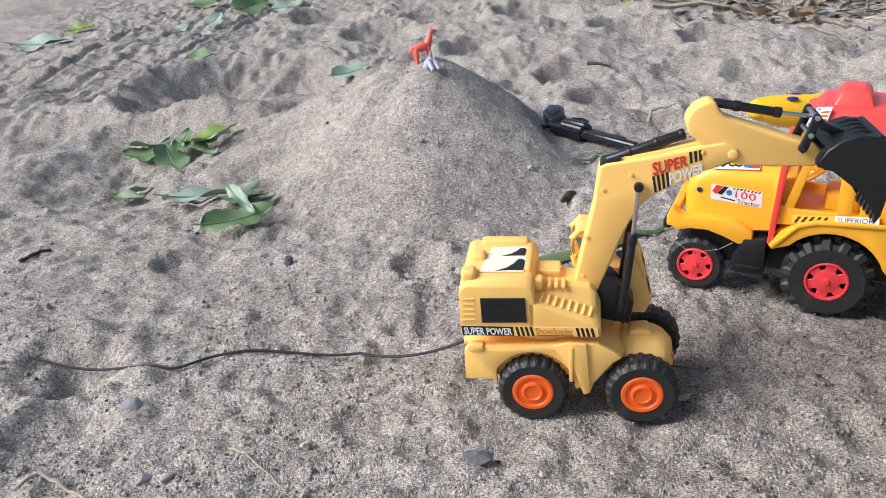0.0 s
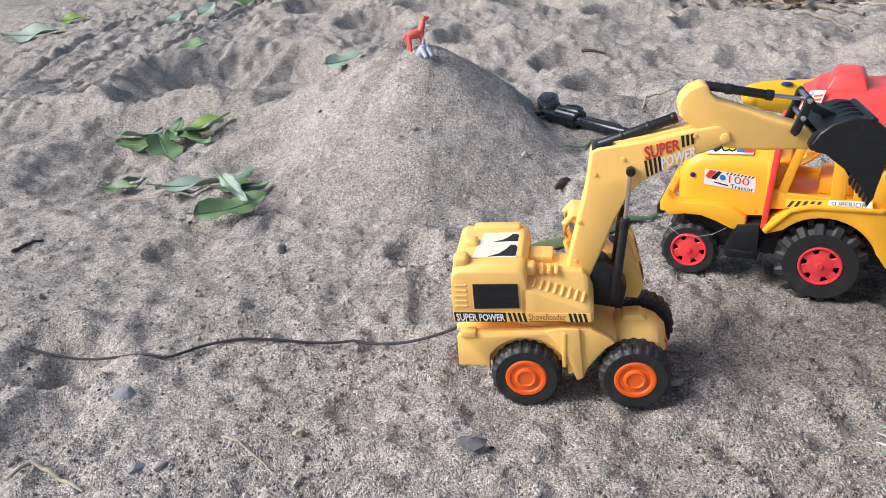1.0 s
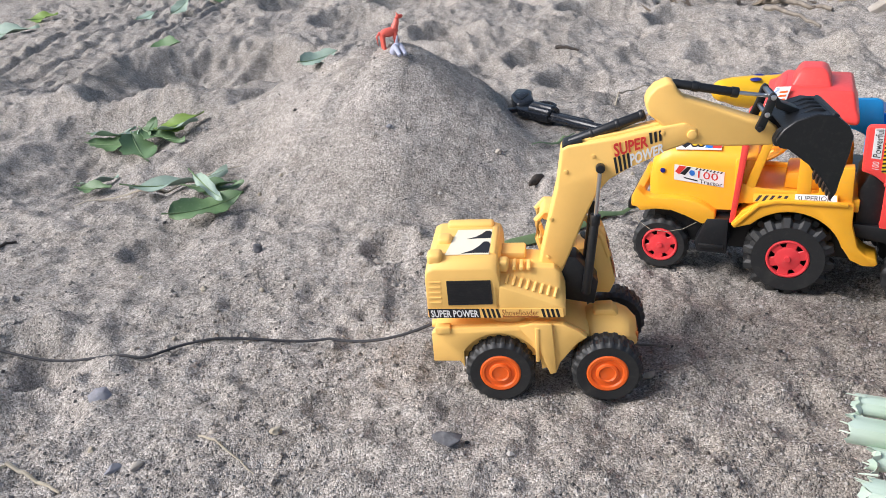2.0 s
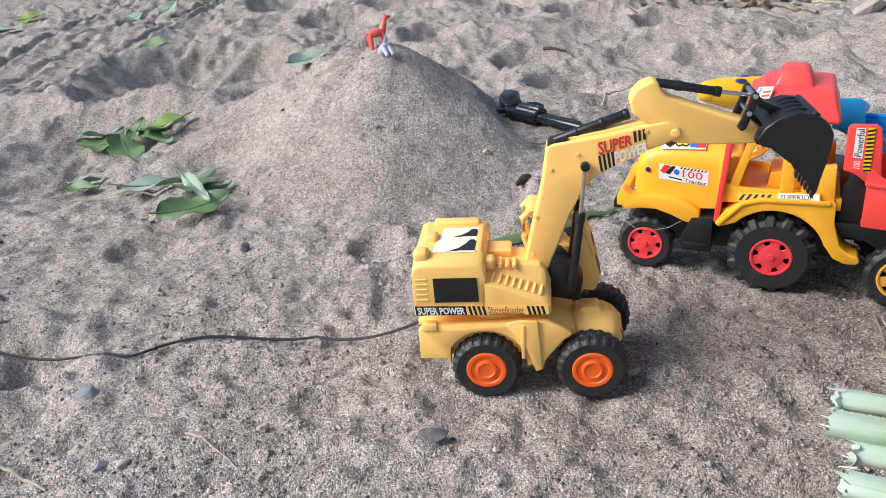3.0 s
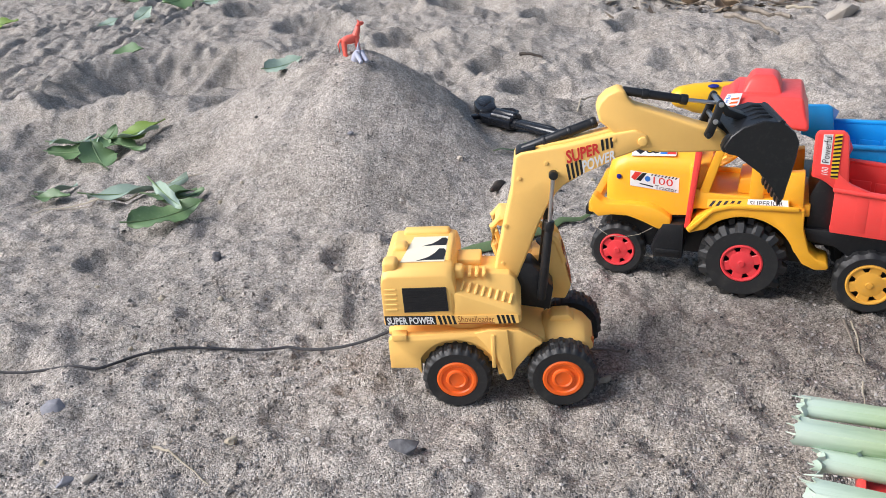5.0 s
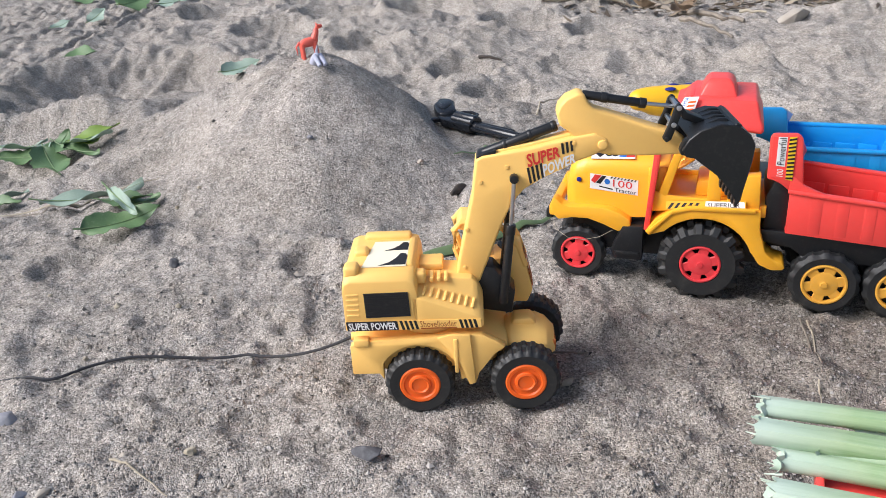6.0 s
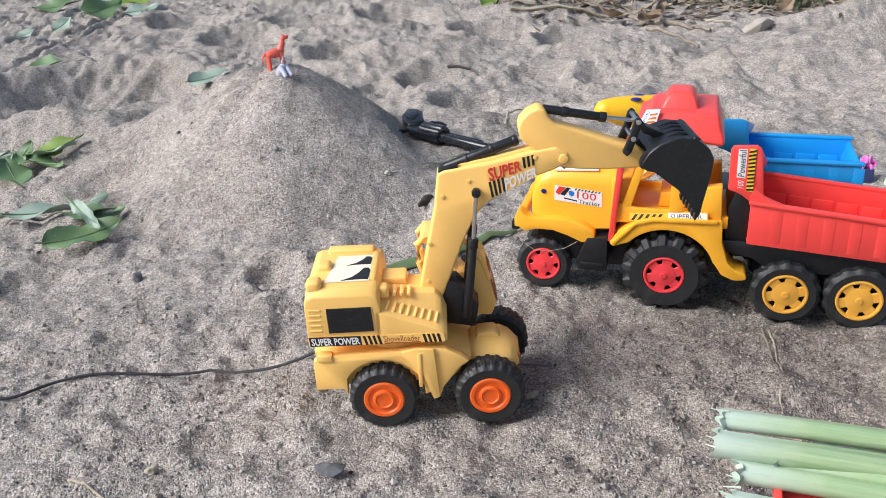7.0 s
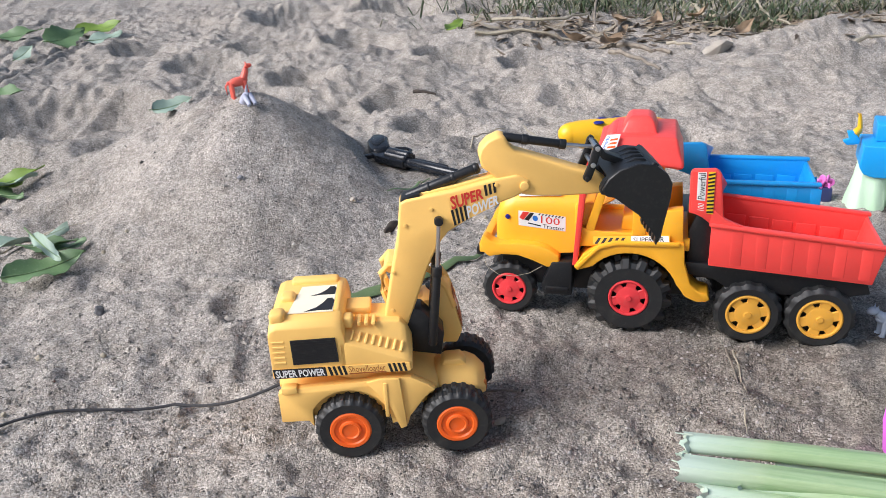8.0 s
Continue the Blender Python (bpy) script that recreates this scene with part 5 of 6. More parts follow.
strip("reed_blade", lay([(0.018, 0.574), (0.055, 0.586), (0.100, 0.602), (0.150, 0.628), (0.186, 0.645)], 0.003, 20), 0.0105, REED, "long green reed blade lying on sand", "reed", arch=0.9)
strip("grass_blade", lay([(0.1120, 0.7618), (0.1383, 0.7887), (0.1606, 0.8156)], 0.003), 0.0034, REED, "thin green grass blade lying on sand", "grass blade", arch=0.6)
strip("grass_blade", lay([(-0.300, 0.756), (-0.22, 0.757), (-0.150, 0.776)], 0.006), 0.004, STRAW, "dry grass blade lying among leaves", "grass blade")
strip("grass_blade", lay([(-0.285, 0.772), (-0.23, 0.760), (-0.18, 0.752)], 0.004), 0.003, TWIG, "thin dry blade lying among leaves", "grass blade")


def straw(points, r, mat, label, lift=0.001):
    ob = part("dry_straw", tube(lay(points, lift, 10), r, 6, lambda k: 1 - 0.5 * k), mat, None, scale=1)
    return tagged(ob, label, "straw", "straws on the sand")


straw([(-0.200, 0.386), (-0.185, 0.379), (-0.168, 0.367)], 0.0013, STRAW, "pale dry straw lying on sand")
straw([(-0.210, 0.378), (-0.198, 0.386)], 0.0010, STRAW, "short dry straw lying on sand")
straw([(-0.108, 0.400), (-0.092, 0.386), (-0.076, 0.372)], 0.0007, STRAW, "thin dry straw lying on sand")
straw([(0.279, 0.456), (0.274, 0.432), (0.268, 0.411)], 0.0008, TWIG, "split grey straw lying on sand")
straw([(0.283, 0.455), (0.276, 0.430), (0.268, 0.413)], 0.0006, STRAW, "thin pale straw beside a grey one")
straw([(0.259, 0.397), (0.255, 0.388), (0.250, 0.378)], 0.0005, STRAW, "short pale straw beside cut stalks", 0.003)
straw([(-0.338, 0.662), (-0.322, 0.684)], 0.0018, BARK, "dark broken twig lying on sand", 0.001)
straw([(0.110, 0.458), (0.128, 0.461), (0.150, 0.455)], 0.0009, TWIG, "thin grey twig lying on sand")
straw([(-0.205, 1.172), (-0.190, 1.186), (-0.165, 1.190)], 0.004, BARK, "dark twig in a hollow of the sand")
straw([(0.205, 1.210), (0.235, 1.198)], 0.003, BARK, "short dark twig on far sand")
straw([(0.36, 1.50), (0.45, 1.49), (0.55, 1.46)], 0.0035, STRAW, "long pale stick on far sand", 0.004)
straw([(0.545, 1.47), (0.59, 1.37), (0.63, 1.30)], 0.006, TWIG, "grey stick lying on the far bank", 0.004)
straw([(0.30, 0.98), (0.315, 0.955), (0.312, 0.93)], 0.0009, STRAW, "bent dry stem standing in sand", 0.012)
straw([(0.225, 0.93), (0.255, 0.99), (0.285, 1.00)], 0.0010, STRAW, "thin dry stem on the sand", 0.006)
straw([(0.585, 1.42), (0.61, 1.46), (0.63, 1.55)], 0.005, TWIG, "crooked twig at the edge of grass", 0.02)
straw([(0.42, 1.62), (0.52, 1.56), (0.60, 1.60)], 0.004, STRAW, "curved pale stem at the edge of grass", 0.02)

straw([(0.515, 1.265), (0.529, 1.211), (0.551, 1.164)], 0.0040, TWIG, "grey stick lying along the bank", 0.016)
straw([(0.841, 1.666), (0.795, 1.537), (0.804, 1.478), (0.877, 1.554), (0.922, 1.614)], 0.0045, STRAW, "pale curled stem looping over the grass", 0.016)
straw([(0.944, 1.600), (0.897, 1.461), (0.864, 1.352)], 0.0030, STRAW, "dry stem leaning out of the grass", 0.016)
straw([(0.875, 1.202), (0.915, 1.220), (0.937, 1.213)], 0.0040, STRAW, "pale dry stem lying across the bank", 0.016)
straw([(0.628, 1.314), (0.656, 1.283)], 0.0030, STRAW, "pale dry stem below the grass", 0.016)
straw([(0.683, 1.766), (0.608, 1.592), (0.572, 1.467)], 0.0030, TWIG, "thin upright twig beside dead leaves", 0.016)


def stone(x, y, sx, sy, sz, mat, label, seed, turn=0, sink=0.3, name="stone", cat="stone"):
    if name == "stone":
        # a broken chip: the hull of a few points, its edges just worn
        rng = random.Random(seed * 13 + 1)
        bm = bmesh.new()
        for _ in range(13):
            q = Vector((rng.gauss(0, 1), rng.gauss(0, 1), rng.gauss(0, 0.8))).normalized() * rng.uniform(0.8, 1.15)
            bm.verts.new((q.x * sx, q.y * sy, q.z * sz))
        bmesh.ops.convex_hull(bm, input=bm.verts)
        bmesh.ops.delete(bm, geom=[v for v in bm.verts if not v.link_faces], context="VERTS")
        soften(bm, sz * 0.08, 1, 20)
    else:
        bm = ball((0, 0, 0), sx, sy, sz, 3)
        noise.seed_set(seed)
        for v in bm.verts:
            v.co *= 1 + 0.5 * noise.noise(v.co * (1.4 / max(sx, sy)) + Vector((seed * 3.1, 0, 0)))
    ob = part(name, bm, mat, None, scale=1)
    ob.matrix_world = pose(x, y, ground_z(x, y) + sz * (0.5 - sink), 0, 0, turn)
    return tagged(ob, label, cat, "stones on the sand")


stone(-0.1715, 0.441, 0.0068, 0.0062, 0.0042, STONE, "flat blue-grey stone chip on sand", 3, 20)
stone(0.020, 0.3825, 0.0090, 0.0055, 0.0058, STONE_DARK, "dark slate stone with sharp edges", 8, -10)
stone(-0.146, 0.379, 0.0060, 0.0022, 0.0030, STONE, "narrow grey stone sliver on sand", 5, 48)
stone(-0.134, 0.380, 0.0050, 0.0030, 0.0028, STONE_BUFF, "small buff stone chip on sand", 6, 70)
stone(0.702, 1.285, 0.030, 0.018, 0.020, STONE_BUFF, "buff angular rock at the far bank", 9, 15)
stone(0.108, 0.708, 0.0110, 0.0034, 0.0042, BARK, "dark brown curled seed pod on sand", 12, 50, -0.1, "seed_pod", "seed pod")
stone(0.060, 0.534, 0.0038, 0.0036, 0.0034, STONE_BUFF, "small round clod of sand", 14, 0, 0.2, "clod", "clod")
stone(0.058, 0.517, 0.0040, 0.0032, 0.0026, STRAW, "small pale stone on sand", 15, 0)
stone(-0.023, 0.591, 0.0044, 0.0040, 0.0036, STONE_BUFF, "small round clod of sand", 16, 0, 0.2, "clod", "clod")
stone(0.131, 0.427, 0.0050, 0.0034, 0.0024, STRAW, "pale flat chip lying on sand", 17, 30)
stone(-0.113, 0.618, 0.0040, 0.0036, 0.0036, STONE_DARK, "small dark clod on sand", 18, 0, 0.2, "clod", "clod")
stone(0.060, 1.020, 0.014, 0.010, 0.008, STONE_BUFF, "pale stone behind the sand heap", 19, 0)
stone(-0.060, 1.250, 0.009, 0.006, 0.005, WHITE, "small white stone behind the sand heap", 21, 0)
stone(-0.250, 0.800, 0.005, 0.004, 0.003, STRAW, "small pale stone near the leaves", 22, 0)
_rng = random.Random(77)
for _i in range(46):
    _x, _y = _rng.uniform(-0.30, 0.42), _rng.uniform(0.36, 0.80)
    if (0.03 < _x < 0.14 and 0.39 < _y < 0.49) or (_x > 0.12 and 0.42 < _y < 0.68) or (_x > 0.15 and _y < 0.40):
        continue
    _s = _rng.uniform(0.0014, 0.0030)
    stone(_x, _y, _s * 1.15, _s, _s * 0.9, _rng.choice((STONE_BUFF, STONE_BUFF, STONE, STRAW)), "small round clod of sand", 30 + _i, _rng.uniform(0, 180), 0.15, "clod", "clod")

# wire behind the excavator
_w = lay([(-0.300, 0.520), (-0.230, 0.500), (-0.1766, 0.4875), (-0.1625, 0.482), (-0.1525, 0.4851), (-0.1407, 0.4935), (-0.115, 0.4952), (-0.082, 0.491), (-0.048, 0.486)], 0.0024, 42)
for _ in range(6):
    _w = _w[:1] + [(b[0], b[1], max(b[2] * 0.4 + (a[2] + c[2]) * 0.3, b[2] * 0.2 + (a[2] + c[2]) * 0.4)) for a, b, c in zip(_w, _w[1:], _w[2:])] + _w[-1:]
_x0, _y0, _z0 = _w[-1]
_end = EXC_AT @ Vector((-0.0375, 0.030, 0.031))
_w += [(_x0 + (_end.x - _x0) * k, _y0 + (_end.y - _y0) * k, _z0 + (_end.z - _z0) * k ** 1.8) for k in (0.12, 0.25, 0.4, 0.55, 0.7, 0.85, 1.0)]
tagged(part("wire", tube(_w, 0.0009, 8), WIRE, None, scale=1), "thin black wire trailing across sand to excavator", "wire")


# ---- toy animals: each one plain mesh ----
def animal(name, at, mat, label, neck, legs, body, head, tail, s=1.0, group=""):
    bms = [ball((0, 0, body[3]), body[0], body[1], body[2], 3)]
    for x, y in legs:
        bms.append(rod((x, y, body[3]), (x * 1.15, y * 1.1, 0), 2.1, 1.5, 10))
        bms.append(ball((x * 1.15 + 0.6, y * 1.1, 0.8), 2.0, 1.6, 1.2, 2))
    bms.append(tube(neck, 2.9, 10, lambda k: 1.25 - 0.5 * k))
    bms.append(ball(head[:3], head[3], head[4], head[5], 2))
    hx, hy, hz = head[:3]
    for y in (-1.3, 1.3):
        bms.append(rod((hx - 1.2, hy + y, hz + 1), (hx - 2.0, hy + y * 1.4, hz + 4.2), 0.9, 0.2, 8))
    bms.append(tube(tail, 1.3, 8, lambda k: 1.1 - 0.8 * k))
    ob = part(name, join(*bms), mat, None, scale=MM * s)
    ob.matrix_world = at
    return tagged(ob, label, "toy animal", group)


_pz = ground_z(-0.010, 0.835)
animal("toy_horse", pose(-0.007, 0.845, ground_z(-0.007, 0.845) - 0.001, 0, -6, 18), FIG_RED, "small red plastic horse on the sand heap", [(6, 0, 17), (9, 0, 22), (10.5, 0, 26)], ((5.5, 2.6), (5.5, -2.6), (-7, 2.6), (-7, -2.6)), (10, 4.2, 4.6, 15), (13.2, 0, 27.5, 4.0, 2.0, 2.2), [(-9, 0, 17), (-13, 0, 13), (-13, 0, 5)], 0.95)
animal("toy_dog", pose(0.001, 0.818, ground_z(0.001, 0.818) - 0.001, 0, 48, 118), FIG_LILAC, "small pale grey toy animal leaning on the heap", [(6, 0, 11), (10, 0, 14)], ((5, 2.2), (5, -2.2), (-6, 2.2), (-6, -2.2)), (8.5, 4, 4, 10), (12, 0, 15, 3.2, 2.2, 2.4), [(-8, 0, 12), (-13, 0, 14)], 1.2)
animal("toy_wolf", pose(0.391, 0.455, ground_z(0.391, 0.455), 0, 0, 172), FIG_GREY, "small grey-blue toy wolf standing on sand", [(8, 0, 13), (13, 0, 17)], ((7, 2.6), (7, -2.6), (-9, 2.6), (-9, -2.6)), (13, 4.6, 4.8, 12), (15.5, 0, 18.5, 4.4, 2.8, 3.0), [(-12, 0, 13), (-20, 0, 15)], 0.95)


# ---- toy revolver lying in the sand behind the heap ----
def build_revolver():
    t = thing("toy_revolver", pose(0.146, 0.858, ground_z(0.157, 0.862) + 0.009, 97, 1, -50), "glossy black plastic toy revolver lying on sand", "toy gun")
    part("barrel", rod((2, 0, 4), (45, 0, 4), 3.1, 2.8, 14, 0.4), GUN_BLACK, t, scale=1.5 * MM)
    part("top_rib", box(-4, 45, -1.2, 1.2, 5.5, 8.4, 0.4), GUN_BLACK, t, scale=1.5 * MM)
    part("ejector_rod", rod((4, 0, -0.6), (33, 0, -0.6), 1.6, r=0.3), GUN_BLACK, t, scale=1.5 * MM)
    part("front_sight", prism([(39, 8), (44, 11), (45, 8)], -0.7, 0.7, 0.2, 1), GUN_BLACK, t, scale=1.5 * MM)
    cyl = lathe([(5.2, -11), (6.3, -10), (6.3, 7), (5.4, 8)], 36, wobble=lambda i, k, r: r - (0.9 if (k % 6 in (2, 3) and i in (1, 2)) else 0))
    part("cylinder", moved(cyl, Matrix.Translation((-8, 0, 2)) @ Matrix.Rotation(radians(90), 4, "Z")), GUN_BLACK, t, scale=1.5 * MM)
    part("frame", prism([(3, -4), (3, 9.5), (-22, 9.5), (-28, 6), (-27, -5), (-18, -7), (-4, -6)], -2.6, 2.6, 0.7), GUN_BLACK, t, scale=1.5 * MM)
    part("trigger_guard", tube([(-6, 0, -5.5), (-8, 0, -12), (-14, 0, -13.5), (-20, 0, -11), (-22, 0, -6)], 1.1, 8), GUN_BLACK, t, scale=1.5 * MM)
    part("trigger", prism([(-13, -5), (-12, -9), (-14, -11.5), (-15.5, -6)], -0.9, 0.9, 0.2, 1), GUN_BLACK, t, scale=1.5 * MM)
    part("hammer", prism([(-25, 6), (-30, 12), (-33, 11), (-29, 4)], -1.4, 1.4, 0.4), GUN_BLACK, t, scale=1.5 * MM)
    part("grip", prism([(-22, 2), (-27, 6), (-34, 2), (-43, -5), (-46, -13), (-42, -18), (-34, -18), (-29, -12), (-20, -5)], -4.4, 4.4, 2.2, 3), GUN_BLACK, t, scale=1.5 * MM)
    part("grip_plate", prism([(-28, 0), (-33, -1), (-41, -6), (-44, -13), (-40, -16), (-35, -16), (-30, -10)], -5.3, 5.3, 0.8), GUN_BLACK, t, scale=1.5 * MM)


build_revolver()


# ---- yellow toy lying far behind the tractor ----
def build_yellow_toy():
    t = thing("yellow_toy", pose(0.339, 0.800, ground_z(0.343, 0.80) - 0.002, 0, 0, -178), "bright yellow rounded toy with dark blue buttons", "toy")
    body = [(-52, 38, 13), (-40, 40, 16), (-20, 40, 17), (0, 40, 17), (18, 42, 16), (34, 44, 14), (44, 46, 11)]
    bm = bmesh.new()
    rings = []
    for x, z, r in body:
        rings.append([bm.verts.new((x, r * 0.95 * math.cos(a), z + r * 0.95 * math.sin(a))) for a in np.linspace(0, 2 * math.pi, 24, endpoint=False)])
    for a, b in zip(rings, rings[1:]):
        for k in range(24):
            bm.faces.new((a[k], a[(k + 1) % 24], b[(k + 1) % 24], b[k]))
    bm.faces.new(rings[0])
    bm.faces.new(rings[-1])
    part("body", join(bm, ball((43.5, 0, 46), 12, 10.4, 10.4), ball((-51, 0, 38), 13, 12.3, 12.3)), TOY_YELLOW, t)
    part("foot", box(-45, 10, -11, 11, 0, 32, 3), TOY_YELLOW, t)
    for x, y in ((18, 8), (10, -4), (-22, 8), (-32, -4), (-6, -6)):
        part("button", ball((x, y, 55.6 + x * 0.07 - abs(y) * 0.12), 5.4, 4.2, 1.6, 2), DARK_BLUE, t, "dark blue oval button")


build_yellow_toy()


# ---- cut green stalks heaped on a red toy bed ----
def stalk(x, y, z, heading, length, r, pitch, seed):
    t = thing("cut_stalk", pose(x, y, z, 0, pitch, heading), "pale green cut plant stalk lying on a heap", "plant stalk", "stalks on the heap")
    rng = random.Random(seed)
    r *= 0.92
    n = 16
    bm = bmesh.new()
    rings = []
    ph = rng.random() * 6
    for i in range(n + 1):
        u = i / n
        rr = r * (1.0 - 0.10 * math.sin(u * 4 + ph))
        ring = []
        for k in range(18):
            a = 2 * math.pi * k / 18
            q = rr * (1 + 0.05 * math.cos(3 * a + ph)) * (0.82 if math.sin(a) > 0.85 else 1)
            jag = rng.uniform(-1, 1) * 0.0022 if i == 0 else 0
            ring.append(bm.verts.new((u * length + jag, q * math.cos(a) + 0.003 * math.sin(u * 3 + ph), q * math.sin(a))))
        rings.append(ring)
    for a, b in zip(rings, rings[1:]):
        for k in range(18):
            bm.faces.new((a[k], a[(k + 1) % 18], b[(k + 1) % 18], b[k]))
    bm.faces.new(rings[-1])
    st = part("stalk", bm, STEM, t, scale=1)
    end = bmesh.new()
    prev = None
    c = end.verts.new((0.004, 0, 0))
    ring = []
    for k in range(18):
        a = 2 * math.pi * k / 18
        ring.append(end.verts.new((0.0015 + rng.uniform(-1, 1) * 0.002, 0.93 * r * math.cos(a), 0.93 * r * math.sin(a))))
    for k in range(18):
        end.faces.new((c, ring[k], ring[(k + 1) % 18]))
    part("cut_end", end, STEM_CUT, t, "frayed whitish cut end", scale=1)
    for k in range(2):
        a = rng.uniform(0, 6.28)
        part("fibre", rod((0.003, r * 0.9 * math.cos(a), r * 0.9 * math.sin(a)), (-rng.uniform(0.001, 0.004), r * math.cos(a + 0.2), r * math.sin(a + 0.2)), 0.0006, 0.0002, 6), STEM_CUT, t, scale=1)


stalk(0.1805, 0.3125, 0.0582, -26, 0.22, 0.0052, 0, 1)
stalk(0.1755, 0.3060, 0.0542, -28, 0.22, 0.0057, 0, 2)
stalk(0.1925, 0.2935, 0.0514, -29, 0.20, 0.0050, 0, 3)
stalk(0.1780, 0.2925, 0.0474, -27, 0.22, 0.0057, 0, 4)
stalk(0.1700, 0.2800, 0.0464, -27, 0.22, 0.0055, 0, 5)
stalk(0.2150, 0.3030, 0.0489, -25, 0.18, 0.0048, 0, 6)


def build_red_bed():
    t = thing("red_toy_bed", pose(0.190, 0.296, 0.0, 0, 0, -27), "red plastic toy bed under cut green stalks", "toy truck")
    part("floor", box(8, 200, -30, 14, 36, 39, 0.8), RED, t)
    part("side_wall", box(8, 200, 11, 14, 38, 46, 0.8), RED, t)
    part("side_wall", box(8, 200, -30, -27, 38, 46, 0.8), RED, t)
    part("front_wall", box(6, 9, -30, 14, 38, 45, 0.8), RED, t)
    part("frame", box(30, 190, -22, 14, 20, 34, 1.0), BLACK, t)
    for x in (60, 150):
        for far in (False, True):
            add_wheel(t, x, 14 if far else -30, 17, 17, 12, 14, 1.0, WHEEL_YELLOW, "spoke", 10.5, flip=far)


build_red_bed()


# ---- bright toys at the right-hand end ----
def build_right_toys():
    t = thing("pink_green_toy", pose(0.310, 0.349, ground_z(0.310, 0.349) - 0.001, 0, 0, -8), "magenta and green plastic toy standing on sand", "toy")
    part("shell", prism([(0, 0), (-3, 20), (-2, 34), (1, 40), (4, 30), (10, 22), (40, 22), (40, 0)], -8, 6, 1.6, 3), MAGENTA, t)
    part("top", prism([(3, 24), (4, 46), (8, 52), (13, 46), (18, 42), (40, 42), (40, 22)], -3, 12, 1.8, 3), GREEN, t, "bright green upper part")
    # basket of toys
    b = thing("toy_basket", pose(0.503, 0.660, 0.0, 0, 0, -30), "blue plastic basket on a pale green sack", "toy basket")
    part("basket", prism([(0, 62), (6, 52), (18, 48), (120, 48), (120, 92), (2, 92)], -30, 30, 2.0, 3), BLUE, b, scale=0.62 * MM)
    part("tray", box(18, 120, -8, 40, 92, 116, 2.0), BLUE, b, scale=0.62 * MM)
    part("fin", prism([(-1, 86), (-16, 84), (-22, 90), (-14, 93), (-18, 103), (-10, 104), (0, 92)], -4, 4, 1.2), BLUE, b, scale=0.62 * MM)
    pnl = part("foot_box", box(46, 118, -31, 20, 0, 48, 1.0), WHITE, b, "pale printed box below the basket", scale=0.62 * MM)
    for i, m in enumerate((NAVY, PINK, GREEN, NAVY)):
        part("print_bar", box(48 + i * 5, 50.5 + i * 5, -31.6, -30.9, 2, 46, 0.2, 1), m, pnl, scale=0.62 * MM)
    part("flower", ball((44, -31, 64), 7, 2.0, 12, 2), PINK, b, "pink flower shape", scale=0.62 * MM)
    bag = bmesh.new()
    rings = []
    for i in range(13):
        u = i / 12
        rr = 30 - 10 * u
        rings.append([bag.verts.new((16 + 4 * u + (rr + 2.5 * math.sin(7 * a + 4 * u)) * 0.9 * math.cos(a), -6 + (rr + 3 * math.sin(5 * a + 2 * u)) * 0.8 * math.sin(a), 66 * u)) for a in np.linspace(0, 2 * math.pi, 40, endpoint=False)])
    for p, q in zip(rings, rings[1:]):
        for k in range(40):
            bag.faces.new((p[k], p[(k + 1) % 40], q[(k + 1) % 40], q[k]))
    bag.faces.new(rings[-1])
    sk = part("sack", bag, SACK, None, scale=0.62 * MM)
    sk.name = "green_sack"
    sk.matrix_world = pose(0.503, 0.660, 0.0, 0, 0, -30)
    tagged(sk, "pale green crumpled plastic sack standing on sand", "sack")
    f = thing("pink_toy", pose(0.482, 0.672, 0.0, 0, 0, -20), "pink openwork toy on a navy block", "toy")
    part("block", box(-8, 12, -9, 9, 0, 22, 1.5), NAVY, f, "navy block", scale=0.62 * MM)
    for k in range(6):
        a = k * 1.047
        part("loop", moved(lathe([(5.2, 1.4), (6.2, 0), (5.2, -1.4), (3.4, -1.4), (2.8, 0), (3.4, 1.4)], 14), Matrix.Translation((2 + 7 * math.cos(a), -3, 29 + 6 * math.sin(a))) @ Matrix.Rotation(a, 4, "Z")), PINK, f, scale=0.62 * MM)
    animal("toy_bird", pose(0.5035, 0.664, 0.0570, 0, -20, 20), TOY_YELLOW, "small yellow toy bird on the blue basket", [(6, 0, 13), (8, 0, 24), (9, 0, 32)], ((3, 2), (-3, -2)), (9, 5, 6, 11), (9, 0, 33, 2.4, 1.6, 2.4), [(-7, 0, 9), (-12, 0, 4)], 0.6)


build_right_toys()


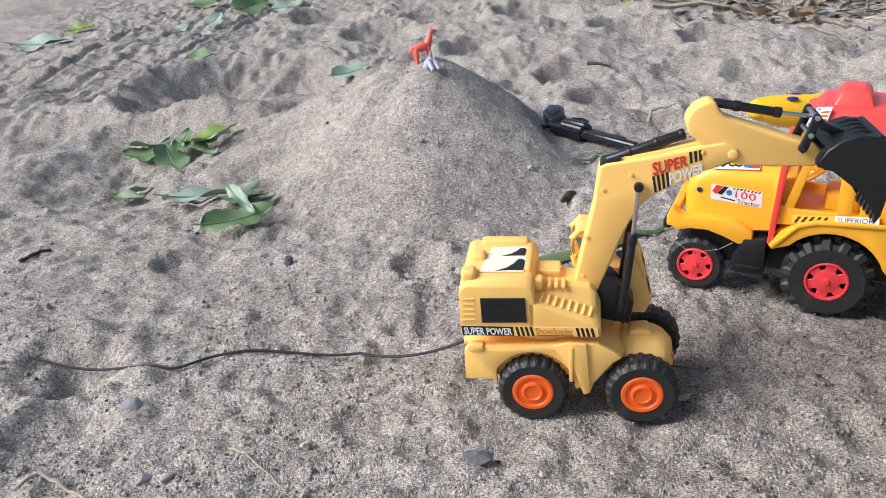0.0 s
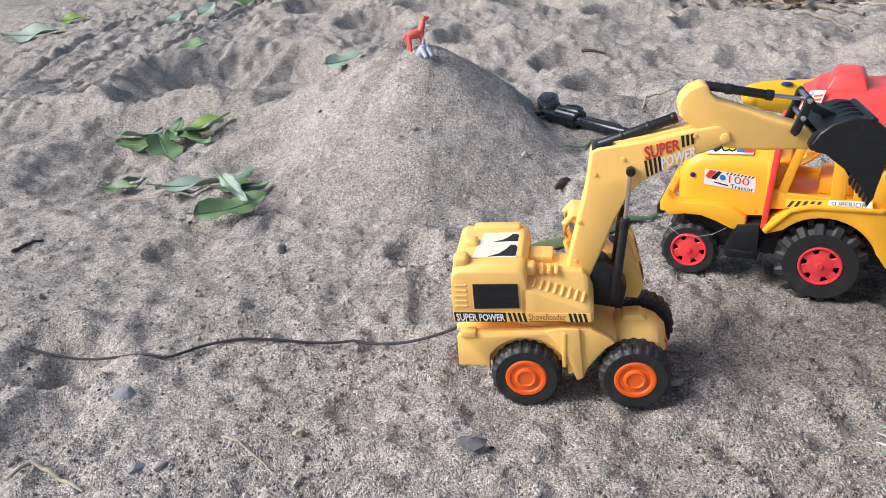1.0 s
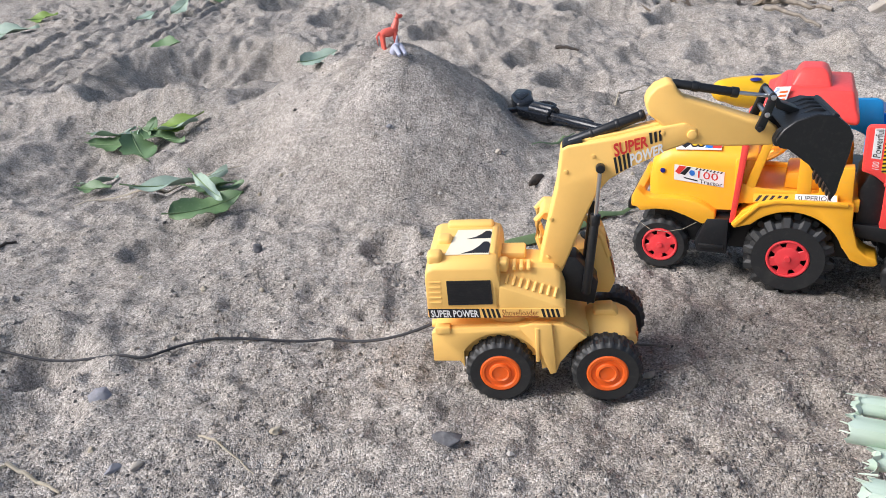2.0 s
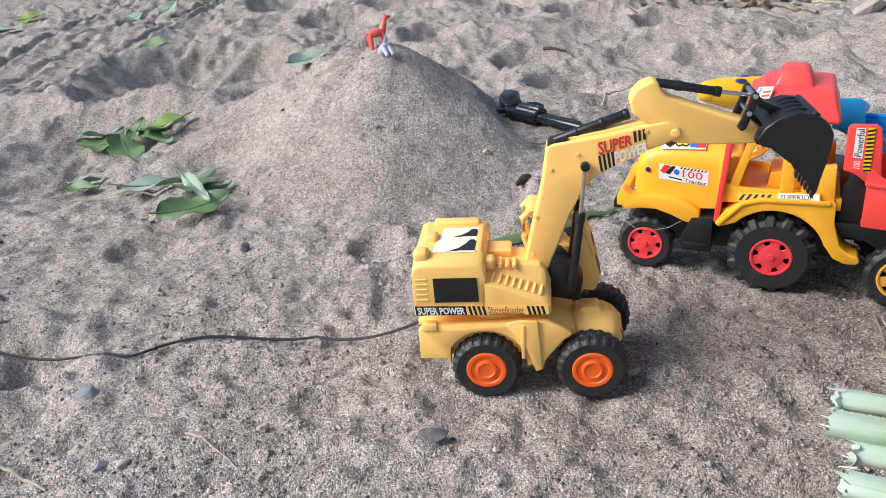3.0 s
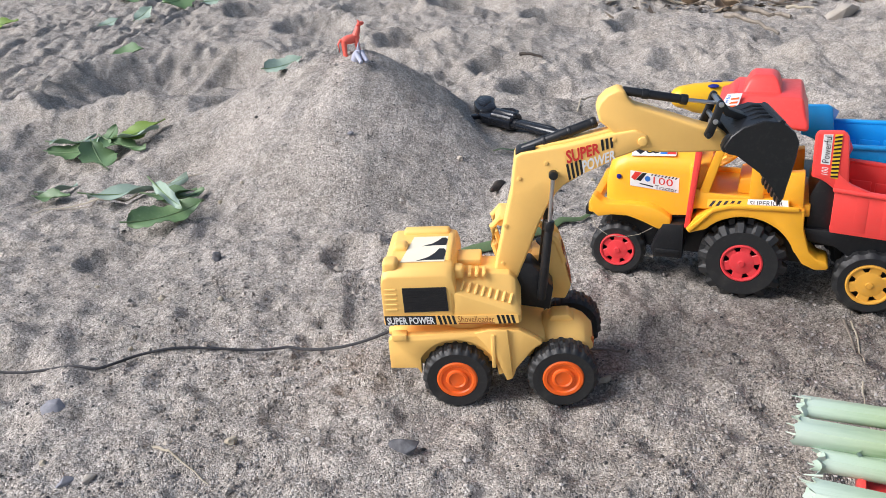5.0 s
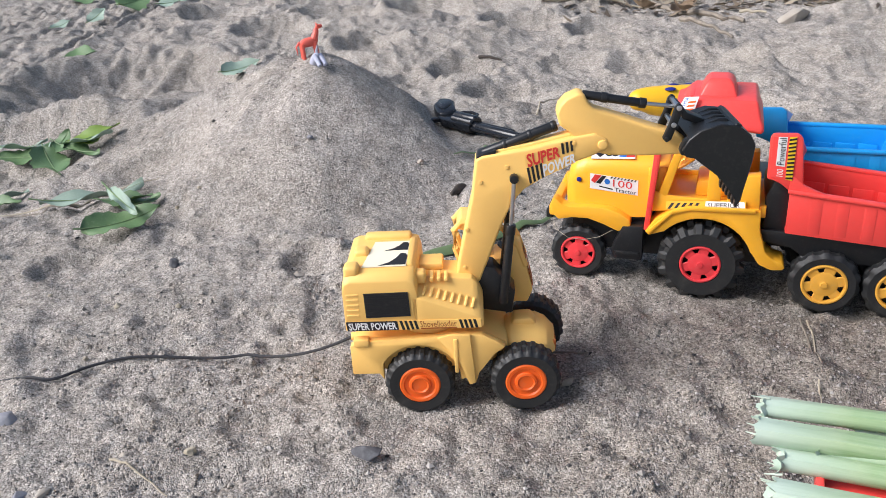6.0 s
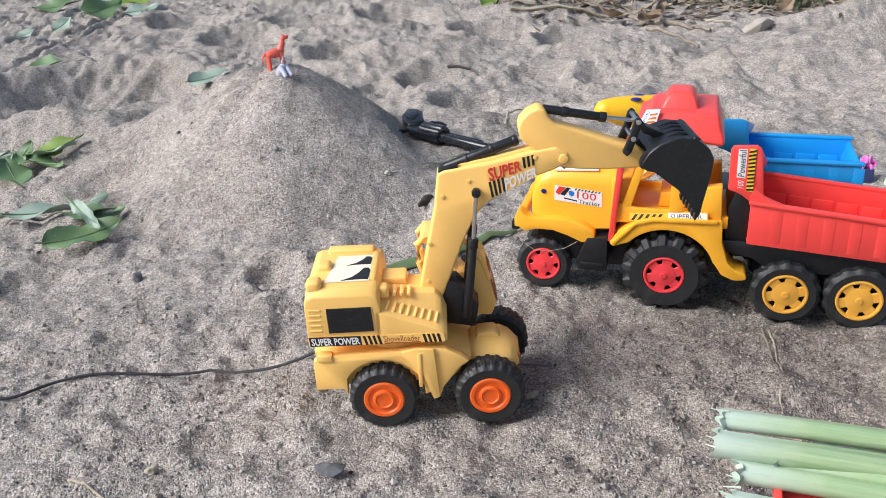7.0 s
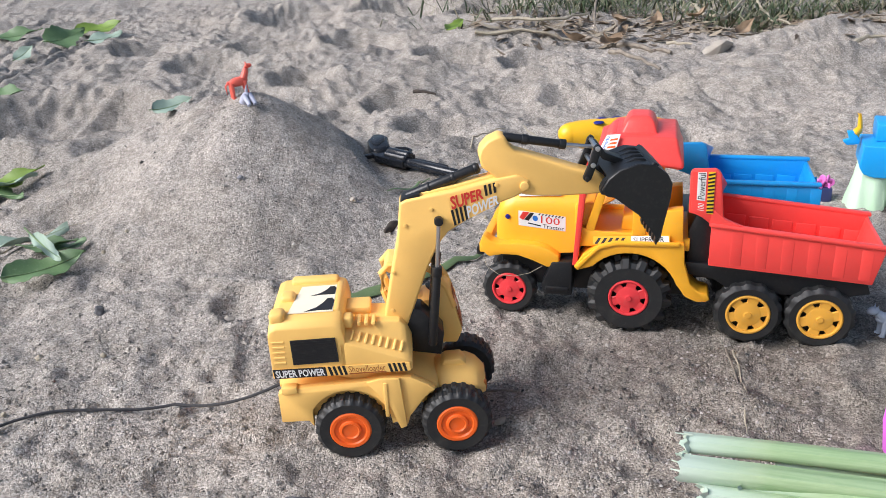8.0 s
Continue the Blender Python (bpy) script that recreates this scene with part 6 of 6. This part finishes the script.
# ---- rough grass and litter along the far edge ----
def build_edge():
    rng = random.Random(9)
    bm = bmesh.new()
    spots = []
    for _ in range(6500):
        u = rng.random()
        x = 0.50 + 1.5 * u + rng.gauss(0, 0.1)
        y = 1.60 - 0.26 * (x - 0.5) - 0.16 * max(0.0, x - 0.8) + rng.random() ** 1.6 * (0.7 + 0.5 * math.sin(x * 4.0) ** 2) + 0.06 * math.sin(x * 13) + abs(rng.gauss(0, 0.05))
        if x < 0.8 and y < 1.66 and rng.random() < 0.55:
            continue
        spots.append((x, y))
    xy = np.array(spots)
    for (x, y), z in zip(spots, height(xy[:, 0], xy[:, 1]).tolist()):
        # blades grow taller farther back, past the view, added to shade the bank
        h, a, b = rng.uniform(0.012, 0.05) * (1 + 1.6 * min(1, max(0, y - 1.65) * 1.5)), rng.uniform(0, 6.28), rng.uniform(0.4, 2.6)
        dx, dy = math.cos(a) * h * b, math.sin(a) * h * b
        sx, sy = -math.sin(a) * 0.0015, math.cos(a) * 0.0015
        v = [bm.verts.new(p) for p in ((x - sx, y - sy, z - 0.003), (x + sx, y + sy, z - 0.003), (x + dx * 0.4 + sx, y + dy * 0.4 + sy, z + h * 0.6), (x + dx * 0.4 - sx, y + dy * 0.4 - sy, z + h * 0.6), (x + dx, y + dy, z + h * max(0.1, 1.0 - 0.45 * b)))]
        bm.faces.new((v[0], v[1], v[2], v[3]))
        bm.faces.new((v[3], v[2], v[4]))
    tagged(part("rough_grass", bm, GRASS, None, scale=1), "rough green and dry grass on the far bank", "grass", kind="stuff")
    bm = bmesh.new()
    spots = []
    for _ in range(1500):
        x = rng.uniform(0.36, 1.8)
        spots.append((x, 1.50 - 0.22 * (x - 0.5) + rng.gauss(0, 0.07) + rng.random() * 0.12))
    xy = np.array(spots)
    for (x, y), z in zip(spots, height(xy[:, 0], xy[:, 1]).tolist()):
        a, l, w = rng.uniform(0, 6.28), rng.uniform(0.006, 0.032), rng.uniform(0.001, 0.006)
        c, s, t = math.cos(a), math.sin(a), rng.uniform(-0.3, 0.6)
        q = [(-l, 0, 0), (0, -w, 0.002), (l, 0, t * l), (0, w, 0.003)]
        v = [bm.verts.new((x + px * c - py * s, y + px * s + py * c, z + pz + 0.002)) for px, py, pz in q]
        bm.faces.new(v)
    tagged(part("dry_litter", bm, LITTER, None, scale=1), "scattered dry leaves and chips on the bank", "litter", kind="stuff")


build_edge()
